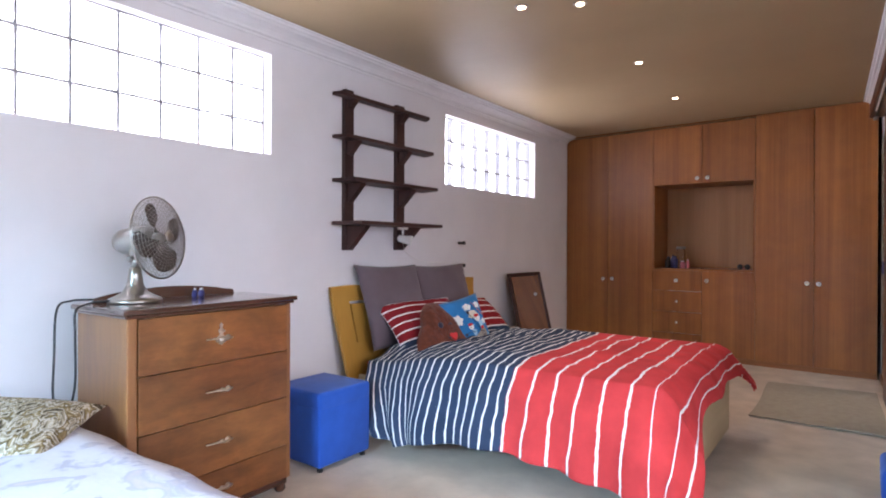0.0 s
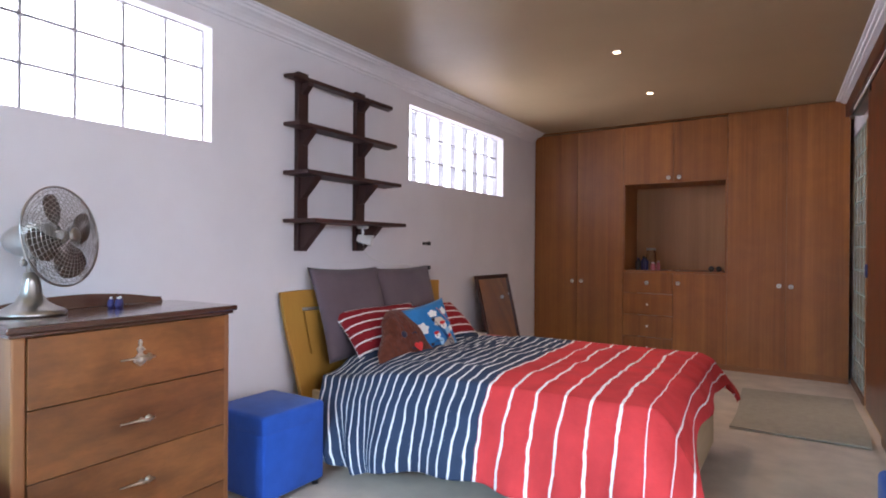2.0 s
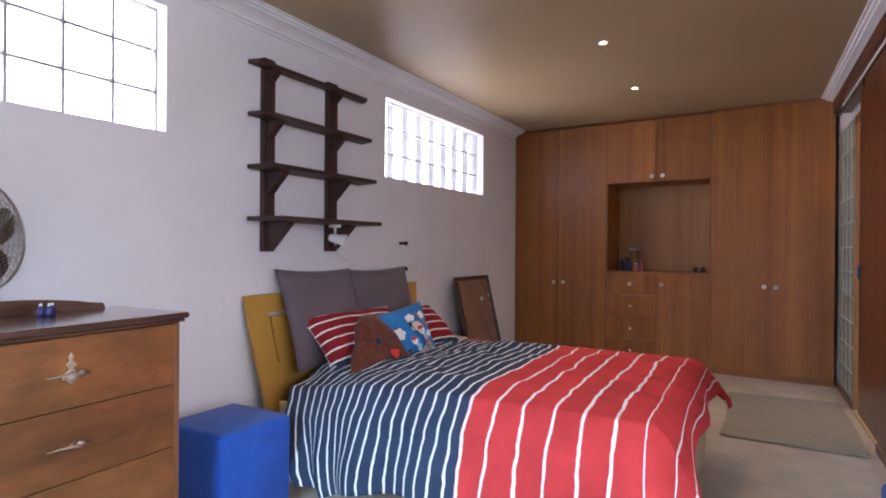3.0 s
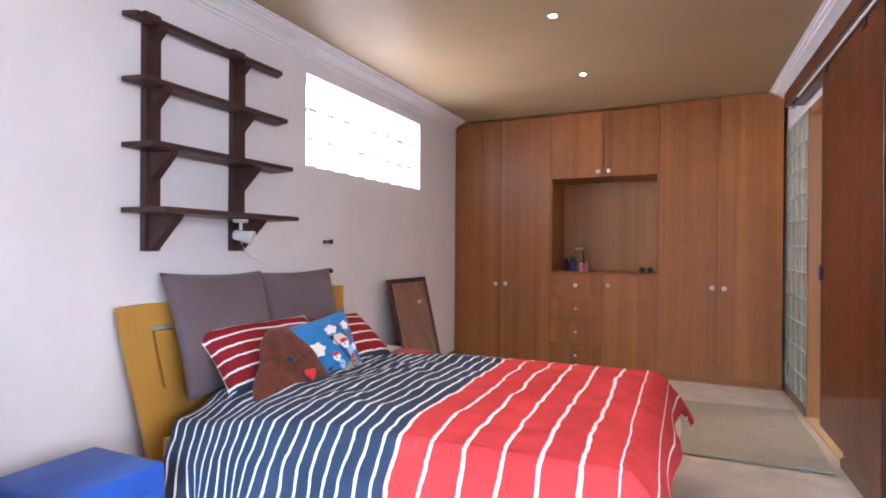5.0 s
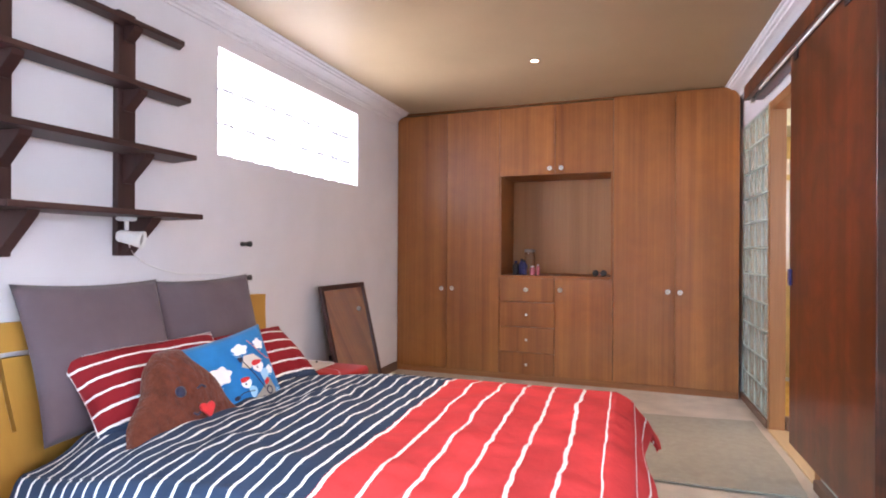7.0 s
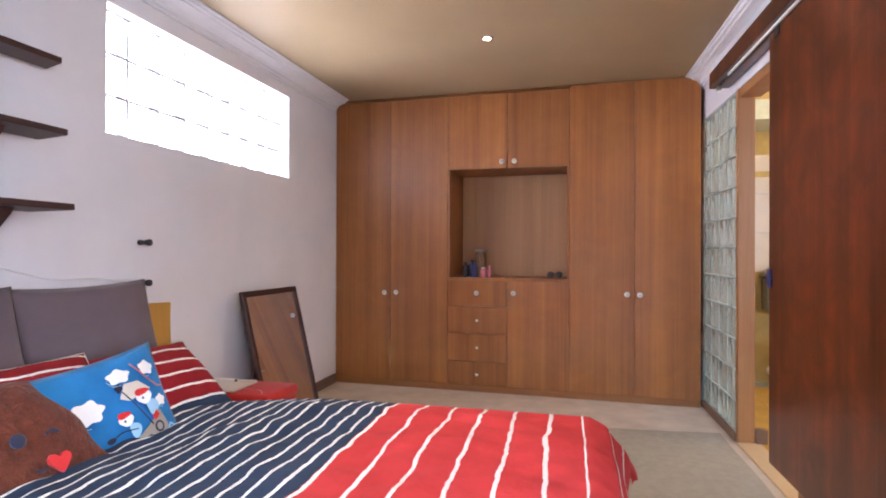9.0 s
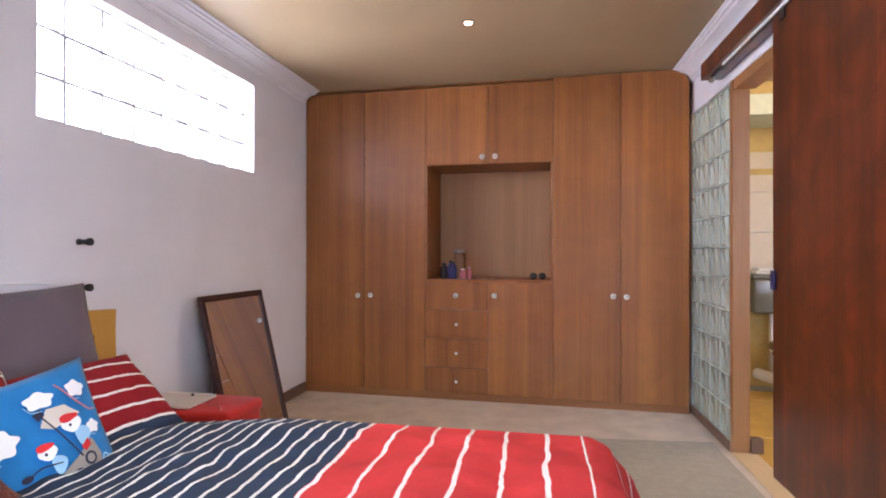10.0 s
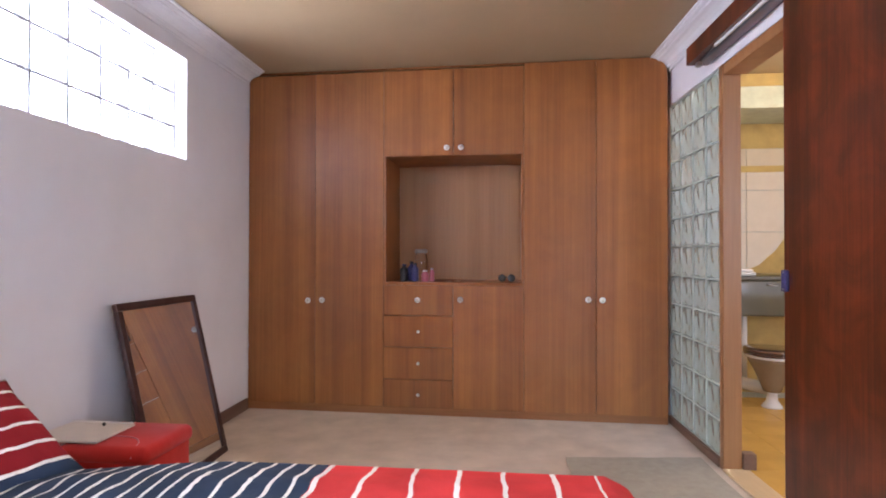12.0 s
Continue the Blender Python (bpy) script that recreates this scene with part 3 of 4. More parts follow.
# ---- double bed ----
bed = thing("bed", "double bed with pale pine base and mustard headboard", "bed")
part("base_rail", box(-2.70, -0.648, 3.05, 3.08, 0.10, 0.34, 0.006), M_PINE, bed)
part("base_rail", box(-2.70, -0.648, 4.25, 4.28, 0.10, 0.34, 0.006), M_PINE, bed)
part("foot_board", box(-0.647, -0.617, 3.05, 4.28, 0.06, 0.37, 0.006), M_PINE, bed, "pale pine foot board")
for bx in (-2.62, -0.71):
    for by in (3.09, 4.18):
        part("leg", box(bx, bx + 0.06, by, by + 0.06, 0, 0.105, 0.004), M_PINE, bed)
part("mattress", box(-2.60, -0.70, 3.22, 4.30, 0.345, 0.495, 0.04, None, 4), M_SHEET, bed, "mattress in a blue sheet")


def hb_x(z):
    """Curve of the headboard: it swings out from the wall towards the bed."""
    s = max(0.0, min(1.0, (0.95 - z) / 0.75))
    return XW + 0.035 + 0.10 * s * s * (3 - 2 * s)


def headboard():
    bm = bmesh.new()
    y0, y1, z0, z1 = 2.905, 4.675, 0.12, 0.932
    slots = [(3.060, 3.076, 0.53, 0.80), (3.060, 3.42, 0.80, 0.822), (4.53, 4.546, 0.53, 0.80), (4.20, 4.546, 0.80, 0.822)]
    ys = [2.905, 2.98, 3.060, 3.076, 3.18, 3.30, 3.42, 3.60, 3.76, 3.92, 4.08, 4.20, 4.31, 4.53, 4.546, 4.61, 4.675]
    zz = [0.12 + 0.038 * k for k in range(11)] + [0.53 + 0.03 * k for k in range(9)] + [0.80, 0.822, 0.85, 0.88, 0.91, 0.932]
    vs = {}

    def vert(y, z, d):
        key = (round(y, 4), round(z, 4), d)
        if key not in vs:
            s = (0.95 - z) / 0.8
            yy = y + 0.10 * max(0.0, s) ** 1.1 * (1 if y < 3.1 else -1 if y > 4.5 else 0) * (1 if y in (y0, y1) else 0.7)
            vs[key] = bm.verts.new((hb_x(z) + d * 0.026, yy, z + 0.006 * math.sin((y - y0) * 9)))
        return vs[key]
    cells = {}
    for i, (a, b) in enumerate(zip(ys, ys[1:])):
        for j, (c, d) in enumerate(zip(zz, zz[1:])):
            m, n = (a + b) / 2, (c + d) / 2
            if not any(q[0] < m < q[1] and q[2] < n < q[3] for q in slots):
                cells[i, j] = (a, b, c, d)
    for (i, j), (a, b, c, d) in cells.items():
        for k, flip in ((1, False), (0, True)):
            q = [vert(a, c, k), vert(b, c, k), vert(b, d, k), vert(a, d, k)]
            bm.faces.new(q[::-1] if flip else q)
        for di, dj, e in ((-1, 0, ((a, c), (a, d))), (1, 0, ((b, c), (b, d))), (0, -1, ((a, c), (b, c))), (0, 1, ((a, d), (b, d)))):
            if (i + di, j + dj) not in cells:
                (p, q), (r, t) = e
                bm.faces.new((vert(p, q, 0), vert(r, t, 0), vert(r, t, 1), vert(p, q, 1)))
    bmesh.ops.recalc_face_normals(bm, faces=bm.faces)
    return bm


part("headboard", headboard(), M_YELLOW, bed, "mustard-stained curved headboard with slots", place=Matrix.Translation((0, 0.032, 0)))


def smooth(a, b, x):
    s = max(0.0, min(1.0, (x - a) / (b - a)))
    return s * s * (3 - 2 * s)


# The duvet: across (v) it runs from the far hem over the mattress to the near hem, along (u) from the pillows to the foot.
UX0 = -2.565


def duvet_point(u, v):
    along = u * 2.23                       # cloth length from the head end
    flat = 1.86                            # length that lies on the mattress
    x = UX0 + min(along, flat)
    drop_end = 0.0
    if along > flat:
        e = along - flat
        x = UX0 + flat + 0.075 * smooth(0, 0.12, e) + 0.05 * smooth(0.08, 0.37, e)
        drop_end = max(0.0, e - 0.045)
    hang = 0.46 + 0.03 * math.sin(9 * u)   # near side hangs almost to the floor
    far_hang = 0.22
    width = 1.44
    total = hang + width + far_hang
    w = v * total
    near_y, far_y = 2.945, 4.33
    z, y = 0.515 + 0.048 * smooth(0.2, 0.9, along), 0.0
    z_top = z
    corner = smooth(1.70, 2.10, along)
    if w < far_hang:
        e = far_hang - w
        y = far_y + 0.055 * smooth(0, 0.10, e) + 0.035 * e + 0.10 * corner * smooth(0.0, 0.2, e)
        z -= max(0, e - 0.035)
    elif w > far_hang + width:
        e = w - far_hang - width
        fold = 0.022 * math.sin(along * 21 + 1.3 * math.sin(along * 4)) * smooth(0.12, 0.4, e)
        y = near_y - 0.112 * smooth(0, 0.20, e) - 0.12 * smooth(0.1, 0.46, e) - fold - 0.05 * corner * smooth(0.1, 0.4, e)
        z -= max(0, e - 0.06)
    else:
        y = far_y - (w - far_hang) * (far_y - near_y) / width
    s = (w - far_hang) / width
    top = smooth(-0.02, 0.12, s) * smooth(1.02, 0.88, s)
    z += 0.022 * top * (1 - 0.5 * smooth(1.45, 1.88, along))
    z += top * (0.010 * noise.noise(Vector((x * 3.2, y * 3.2, 0.3))) + 0.012 * noise.noise(Vector((x * 7, y * 4.0, 1.7))) + 0.010 * noise.noise(Vector((x * 9, y * 11, 4.7))) + 0.007 * smooth(1.3, 0.7, along) * noise.noise(Vector((x * 17 + y * 5, y * 9 - x * 4, 8.1))))
    if drop_end:
        near = smooth(0.68, 1.0, s)
        keep = 0.48 + 0.52 * near          # the far part is tucked higher
        lift = drop_end * keep
        z -= lift * (1 - smooth(0.05, 0.5, max(0, z_top - z)))
        x += 0.05 * near * smooth(0, 0.3, drop_end) + 0.018 * math.sin(v * 17) * smooth(0.1, 0.3, drop_end)
    x -= 0.040 * (1 - max(0.0, min(1.0, s))) * smooth(2.2, 1.6, along) - 0.005
    if w > far_hang + width:
        e = w - far_hang - width
        x += (0.03 + 0.28 * smooth(0.7, 0.0, along)) * e / 0.46
        y += 0.055 * smooth(0.6, 0.0, along) * (1 - e / 0.46)
    elif w > far_hang:
        y += 0.055 * smooth(0.6, 0.0, along) * smooth(0.70, 1.0, s)
    if w < far_hang:
        e = far_hang - w
        x += 0.06 * corner * smooth(0.02, 0.2, e)
        y += 0.05 * corner * smooth(0.02, 0.2, e)
    z -= 0.07 * smooth(0.6, 0.0, along) * smooth(0.72, 1.0, s) * (1 if w < far_hang + width else max(0.0, 1 - (w - far_hang - width) / 0.46))
    head = smooth(0.12, 0.0, along)
    z -= 0.03 * head * top
    return (x, y, max(z, 0.03))


duvet = thing("duvet", "rumpled navy and red duvet with thin white stripes", "duvet")
dv = part("cover", sheet(220, 190, duvet_point, lambda u, v: (u * 2.23, v * 2.1)), M_DUVET, duvet, "", True)
part("head_piping", tube([Vector(duvet_point(0, k / 60)) for k in range(61)], 0.007, 6), M_PRINT_R, duvet, "red piped edge", True)
s = dv.modifiers.new("thick", "SOLIDIFY")
s.thickness, s.offset = 0.016, -1

# ---- pillows and cushions ----


def pillow(name, label, category, mat, w, h, thick, origin, right, up, seed=0, piping=None, group=""):
    ob = thing(name, label, category, group=group)
    ob.matrix_basis = basis(origin, right, up)
    part("cover", cushion(w, h, thick, seed=seed), mat, ob, "", True)
    if piping:
        e = [(sx * w / 2 * 0.985, 0, sz * h / 2 * 0.985) for sx, sz in ((-1, -1), (1, -1), (1, 1), (-1, 1))]
        pts = []
        for k in range(4):
            a, b = Vector(e[k]), Vector(e[(k + 1) % 4])
            for j in range(12):
                f = j / 12
                c = a.lerp(b, f)
                q = 0.06 * (1 - (2 * f - 1) ** 2)
                pts.append(Vector((c.x * (1 - (q if k % 2 else 0)), 0, c.z * (1 - (0 if k % 2 else q)))))
        part("piping", tube(pts, 0.004, 6, True), piping, ob, "white piped edge", True)
    return ob


pillow("cushion", "large square grey cushion leaning on the wall above the headboard", "cushion", M_GREY, 0.67, 0.63, 0.13, (-2.735, 3.478, 0.780), (0.03, 1, -0.02), (-0.34, 0.07, 0.93), 2, group="grey cushions")
pillow("cushion", "large square grey cushion leaning on the wall above the headboard", "cushion", M_GREY, 0.70, 0.58, 0.13, (-2.762, 4.150, 0.785), (0.03, 1, 0.01), (-0.28, 0, 0.95), 9, group="grey cushions")
pillow("pillow", "red pillow with white stripes and piped edge", "pillow", M_PILLOW, 0.67, 0.44, 0.16, (-2.49, 3.535, 0.660), (0.25, 0.95, 0.04), (-0.31, 0.13, 0.285), 4, M_PRINT_W, "striped pillows")
pillow("pillow", "red pillow with white stripes, navy lower edge", "pillow", M_PILLOW, 0.66, 0.42, 0.16, (-2.435, 4.095, 0.640), (0.08, 1, -0.0), (-0.25, 0.0, 0.22), 7, None, "striped pillows")

# brown plush cushion, broad below and narrow above, with a face
bc = thing("plush_cushion", "brown plush cushion, rounded triangle with a red heart", "cushion")
bc.matrix_basis = basis((-2.285, 3.400, 0.640), (0.10, 1.0, -0.02), (-0.16, 0.01, 0.30))
b = cushion(0.58, 0.39, 0.13, 26, 0, -0.03, 13)
for v in b.verts:
    s = max(0.0, v.co.z / 0.39 + 0.5)
    v.co.x *= 1.02 - 0.80 * s ** 1.1
    v.co.x += 0.010 * math.sin(s * 13)
    v.co.x += 0.016 * s
part("body", b, M_BROWN, bc, "", True)
heart = [(0.0, -0.030), (0.018, -0.012), (0.032, 0.004), (0.034, 0.018), (0.024, 0.028), (0.010, 0.026), (0.0, 0.016), (-0.010, 0.026), (-0.024, 0.028), (-0.034, 0.018), (-0.032, 0.004), (-0.018, -0.012)]
part("heart", move(prism(heart, 0.012, "y", 0.002), Matrix.Translation((0.045, -0.088, -0.085))), M_PRINT_R, bc, "red felt heart")
part("eye", move(lathe([(0.021, 0), (0.021, 0.008), (0.009, 0.013)], 16), pose(-0.040, -0.070, 0.008, 90, 0, 0)), M_PRINT_K, bc, "dark round eye", True)
part("eye", tube(spline([(0.035, -0.076, 0.006), (0.055, -0.077, 0.014), (0.074, -0.074, 0.004)], 6), 0.0045, 6), M_PRINT_K, bc, "stitched winking eye", True)
part("mouth", tube(spline([(-0.030, -0.092, -0.085), (-0.018, -0.094, -0.096), (-0.002, -0.093, -0.088)], 5), 0.0035, 6), M_PRINT_K, bc)

# bright blue cushion with a printed ship
sc = pillow("cushion", "bright blue cushion printed with clouds and a grey ship", "cushion", M_BLUEC, 0.52, 0.48, 0.10, (-2.300, 3.742, 0.602), (0.06, 0.46, 0.055), (-0.150, -0.12, 0.322), 21)


def front_y(x, z):
    """Depth of the cushion's front at a place on it."""
    u, v = x / 0.260, z / 0.240
    t = (max(0, 1 - abs(u) ** 2.6) * max(0, 1 - abs(v) ** 2.6)) ** 0.55
    return -0.05 * t * 1.18 - 0.004


def patch(name, outline, mat, label="", rise=0.0):
    """A printed patch that follows the cushion's bulge; the outline runs from 0 to 1 across and down the cushion."""
    bm = bmesh.new()
    outline = [((a - 0.5) * 0.48, (0.5 - b) * 0.45) for a, b in outline]
    cx, cz = sum(p[0] for p in outline) / len(outline), sum(p[1] for p in outline) / len(outline)
    rings = [[bm.verts.new((cx + (x - cx) * k, front_y(cx + (x - cx) * k, cz + (z - cz) * k) - rise, cz + (z - cz) * k)) for x, z in outline] for k in (1, 0.75, 0.5, 0.25)]
    c = bm.verts.new((cx, front_y(cx, cz) - rise, cz))
    n = len(outline)
    for a, b in zip(rings, rings[1:]):
        for k in range(n):
            bm.faces.new((a[k], a[(k + 1) % n], b[(k + 1) % n], b[k]))
    for k in range(n):
        bm.faces.new((rings[-1][k], rings[-1][(k + 1) % n], c))
    return part(name, bm, mat, sc, label)


def blob(cx, cz, rx, rz, lobes=0, depth=0.0, n=28, turn=0.0):
    out = []
    for k in range(n):
        a = 6.28319 * k / n
        r = 1 + depth * math.cos(lobes * a + turn)
        out.append((cx + rx * r * math.cos(a), cz + rz * r * math.sin(a)))
    return out


def line(name, points, r, mat, label=""):
    """A printed line over the bulge."""
    pts = [((a - 0.5) * 0.48, (0.5 - b) * 0.45) for a, b, _ in spline([(a, b, 0) for a, b in points], 5)]
    part(name, tube([(x, front_y(x, z) - 0.0008, z) for x, z in pts], r, 6), mat, sc, label)


for cx, cz, rx, rz, lb, tn in ((0.30, 0.35, 0.115, 0.085, 6, 0.4), (0.61, 0.17, 0.090, 0.055, 5, 1.0), (0.86, 0.17, 0.062, 0.058, 5, 0.2), (0.87, 0.46, 0.042, 0.045, 5, 0.6)):
    patch("cloud", blob(cx, cz, rx, rz, lb, 0.13, 48, tn), M_PRINT_W, "white printed cloud")
    line("cloud_line", [(cx - rx * 1.15, cz + rz * 0.2), (cx - rx * 0.8, cz + rz * 1.1), (cx - rx * 0.1, cz + rz * 1.3)], 0.0013, M_PRINT_L)
patch("ship", [(0.43, 0.70), (0.56, 0.68), (0.70, 0.61), (0.83, 0.53), (0.86, 0.66), (0.82, 0.82), (0.70, 0.90), (0.57, 0.90), (0.49, 0.82)], M_PRINT_G, "grey printed ship hull")
for cx, cz in ((0.565, 0.785), (0.675, 0.73), (0.775, 0.655)):
    patch("porthole", blob(cx, cz, 0.042, 0.046, 0, 0, 18), M_PRINT_K, "", 0.0012)
    patch("porthole_glass", blob(cx, cz, 0.027, 0.030, 0, 0, 16), M_PRINT_G, "", 0.0022)
patch("sail", [(0.55, 0.34), (0.62, 0.24), (0.74, 0.25), (0.82, 0.34), (0.72, 0.36), (0.62, 0.38)], M_PRINT_S, "pale sail")
line("mast", [(0.57, 0.26), (0.66, 0.45), (0.73, 0.62)], 0.0022, M_PRINT_K, "dark mast")
patch("flag", [(0.535, 0.25), (0.585, 0.22), (0.605, 0.27), (0.555, 0.30)], M_PRINT_K)
for cx, cz, k in ((0.535, 0.50, 1.0), (0.735, 0.385, 1.15)):
    patch("figure_body", blob(cx + 0.045, cz + 0.10, 0.045 * k, 0.060 * k, 3, 0.12, 20, 0.5), M_PRINT_L, "pale blue printed shape", 0.0010)
    patch("figure_head", blob(cx, cz, 0.058 * k, 0.052 * k, 4, 0.06, 22), M_PRINT_W, "white printed shape", 0.0016)
    patch("scarf", blob(cx - 0.008, cz - 0.036 * k, 0.056 * k, 0.024 * k, 3, 0.10, 20), M_PRINT_R, "red printed scarf", 0.0024)
    patch("dot", blob(cx - 0.014, cz + 0.010, 0.010, 0.011, 0, 0, 12), M_PRINT_K, "", 0.0026)
patch("red_patch", [(0.74, 0.56), (0.80, 0.52), (0.81, 0.57), (0.76, 0.60)], M_PRINT_R, "", 0.0016)
line("oar", [(0.40, 0.60), (0.48, 0.58), (0.60, 0.60)], 0.0020, M_PRINT_K, "dark oar")
patch("oar_blade", blob(0.385, 0.605, 0.034, 0.022, 0, 0, 14), M_PRINT_K)
line("scribble", [(0.74, 0.10), (0.77, 0.15), (0.80, 0.21), (0.83, 0.26), (0.86, 0.30), (0.89, 0.34), (0.93, 0.35)], 0.0026, M_PINK, "pink lettering-like squiggle")
patch("star", blob(0.565, 0.925, 0.036, 0.038, 5, 0.35, 30), M_PRINT_Y, "yellow star", 0.0020)
patch("star", blob(0.835, 0.79, 0.034, 0.036, 5, 0.35, 30), M_PRINT_Y, "yellow star", 0.0020)
for k in range(7):
    a0, b0 = 0.30 + 0.095 * k, 0.90 - 0.018 * k + 0.035 * (k % 2)
    line("wave_line", [(a0, b0), (a0 + 0.03, b0 - 0.035), (a0 + 0.07, b0 + 0.01), (a0 + 0.11, b0 - 0.03)], 0.0016, M_PRINT_L, "pale wave line")
for a0, b0 in ((0.40, 0.82), (0.91, 0.70)):
    line("wave_curl", [(a0, b0), (a0 - 0.03, b0 - 0.03), (a0 - 0.05, b0 + 0.01), (a0 - 0.02, b0 + 0.025)], 0.0020, M_PRINT_L, "pale wave curl")

# ---- red box and things beyond the bed ----
rb = thing("storage_pouf", "red cloth storage pouf on the floor beyond the bed", "pouf")
part("body", box(-2.74, -2.365, 4.86, 5.20, 0.012, 0.38, 0.035, None, 4), M_RED, rb, "", True)
part("lid", box(-2.748, -2.357, 4.852, 5.208, 0.345, 0.418, 0.03, None, 4), M_RED, rb, "", True)
part("piping", tube(spline([(-2.72, 4.96, 0.4185), (-2.60, 4.99, 0.4185), (-2.50, 4.98, 0.4185), (-2.44, 4.93, 0.4185), (-2.42, 4.875, 0.412), (-2.42, 4.851, 0.38)], 8), 0.003, 6), M_PINK, rb, "pink seam")
for px, py in ((-2.70, 4.90), (-2.40, 4.90), (-2.70, 5.16), (-2.40, 5.16)):
    part("foot", lathe([(0.018, 0), (0.018, 0.016)], 12), M_BLACK, rb, "", False, pose(px, py, 0))
bk = thing("serving_tray", "pale flat tray with a dark knob on the red pouf", "tray")
part("board", box(-2.885, -2.585, 4.875, 5.120, 0.4225, 0.433, 0.003), M_TRAY, bk)
part("rim", tube([(-2.88, 5.114, 0.436), (-2.59, 5.114, 0.436)], 0.004, 8), M_PORC, bk, "white raised rim")
part("knob", lathe([(0.006, 0), (0.008, 0.008), (0.004, 0.013)], 12), M_BLACK, bk, "dark knob", True, pose(-2.70, 5.075, 0.4335))
plug = thing("plug_adapter", "black plug adapter on the white wall beside the mirror", "plug", XW, 5.60, 0.335)
part("body", box(0.012, 0.062, -0.022, 0.022, -0.045, 0.045, 0.006), M_BLACK, plug, "", True)
part("base_plate", box(0.0005, 0.0115, -0.04, 0.04, -0.06, 0.06, 0.003), M_WHITE, plug, "white socket plate")

# ---- leaning mirror ----
mir = thing("leaning_mirror", "mirror in a dark wooden frame leaning against the wall", "mirror")
TL, TR, BR = Vector((-2.800, 5.292, 0.946)), Vector((-2.820, 6.026, 0.940)), Vector((-2.600, 6.008, 0.004))
ex, ez = (TR - TL).normalized(), (TR - BR).normalized()
mw, mh = (TR - TL).length, (TR - BR).length
mir.matrix_basis = basis((TL + TR) / 2 - ez * mh / 2, ex, ez)
fw = 0.038
bars = (("rail", (-mw / 2, mw / 2, mh / 2 - fw, mh / 2)), ("rail", (-mw / 2, mw / 2, -mh / 2, -mh / 2 + fw)),
        ("stile", (-mw / 2, -mw / 2 + fw, -mh / 2 + fw, mh / 2 - fw)), ("stile", (mw / 2 - fw, mw / 2, -mh / 2 + fw, mh / 2 - fw)))
for nm, (a, b_, c, d) in bars:
    part(nm, box(a, b_, 0.0, 0.026, c, d, 0.004), M_SHELF, mir)
part("mirror_glass", box(-mw / 2 + fw - 0.004, mw / 2 - fw + 0.004, 0.010, 0.014, -mh / 2 + fw - 0.004, mh / 2 - fw + 0.004), M_MIRROR, mir, "clear mirror glass")
part("backing", box(-mw / 2 + 0.01, mw / 2 - 0.01, 0.0262, 0.030, -mh / 2 + 0.01, mh / 2 - 0.01), M_SKIRT, mir)

# ---- wall shelf ----
sh = thing("wall_shelf", "dark-stained wooden wall shelf with four empty boards on two posts", "shelf")
levels = ((2.276, 0.110, 3.962), (1.980, 0.160, 3.954), (1.681, 0.230, 3.919), (1.385, 0.300, 3.886))
for y0, y1 in ((3.088, 3.176), (3.642, 3.738)):
    part("post", box(XW, XW + 0.035, y0, y1, 1.185, 2.325, 0.004), M_SHELF_V, sh)
for z, d, ye in levels:
    outline = [(XW + 0.036, 2.965), (XW + d, 2.985), (XW + d + 0.004, ye), (XW + 0.036, ye + 0.045)]
    bm = move(prism(outline, 0.024, "z", 0.003), Matrix.Translation((0, 0, z - 0.024)))
    part("board", bm, M_SHELF, sh)
    for y0, y1 in ((3.108, 3.156), (3.664, 3.716)):
        k = d * 0.72
        tri = [(XW + 0.036, z - 0.0245), (XW + 0.036 + k * 0.85, z - 0.0245), (XW + 0.036 + k * 0.80, z - 0.045), (XW + 0.036 + 0.012, z - 0.03 - k * 0.78), (XW + 0.036, z - 0.03 - k * 0.78)]
        part("bracket", move(prism(tri, y1 - y0, "y", 0.002), Matrix.Translation((0, y0, 0))), M_SHELF_V, sh)

# ---- clip lamp on the shelf and its cable ----
cl = thing("clip_spotlight", "small white spotlight fixed under the lowest shelf", "spotlight")
part("base", move(lathe([(0.040, 0), (0.042, -0.012), (0.034, -0.020)], 24), pose(-2.775, 3.60, 1.3615)), M_WHITE, cl, "", True)
part("stem", tube([(-2.775, 3.60, 1.345), (-2.775, 3.602, 1.30)], 0.009, 12), M_WHITE, cl, "", True)
hd = part("head", lathe([(0.020, -0.065), (0.027, -0.055), (0.030, -0.01), (0.037, 0.03), (0.040, 0.045), (0.034, 0.046), (0.030, 0.02)], 24), M_WHITE, cl, "", True, basis((-2.755, 3.615, 1.265), (0.35, -0.7, 0.0), (0.85, 0.42, -0.18)))
part("reflector", lathe([(0.031, 0.034), (0.026, 0.028), (0.012, 0.018)], 20), M_CHROME, hd, "chrome reflector", True)
part("cable", tube(spline([(-2.80, 3.63, 1.25), (-2.86, 3.72, 1.19), (-2.900, 3.85, 1.135), (-2.903, 4.05, 1.085), (-2.903, 4.30, 1.075), (-2.900, 4.53, 1.053)], 8), 0.003, 6), M_WHITE, cl, "thin pale cable", True)
for z in (1.248, 1.043):
    p = thing("wall_peg", "short black plastic peg on the white wall", "peg", XW, 4.548, z, group="black wall pegs")
    part("collar", move(lathe([(0.014, 0), (0.014, 0.012), (0.011, 0.016)], 16), pose(0, 0, 0, 0, 90, 0)), M_BLACK, p, "", True)
    part("tip", move(lathe([(0.011, 0.0162), (0.012, 0.045), (0.017, 0.052), (0.017, 0.068), (0.012, 0.071)], 16), pose(0, 0, 0, 0, 90, 0)), M_BLACK, p, "", True)

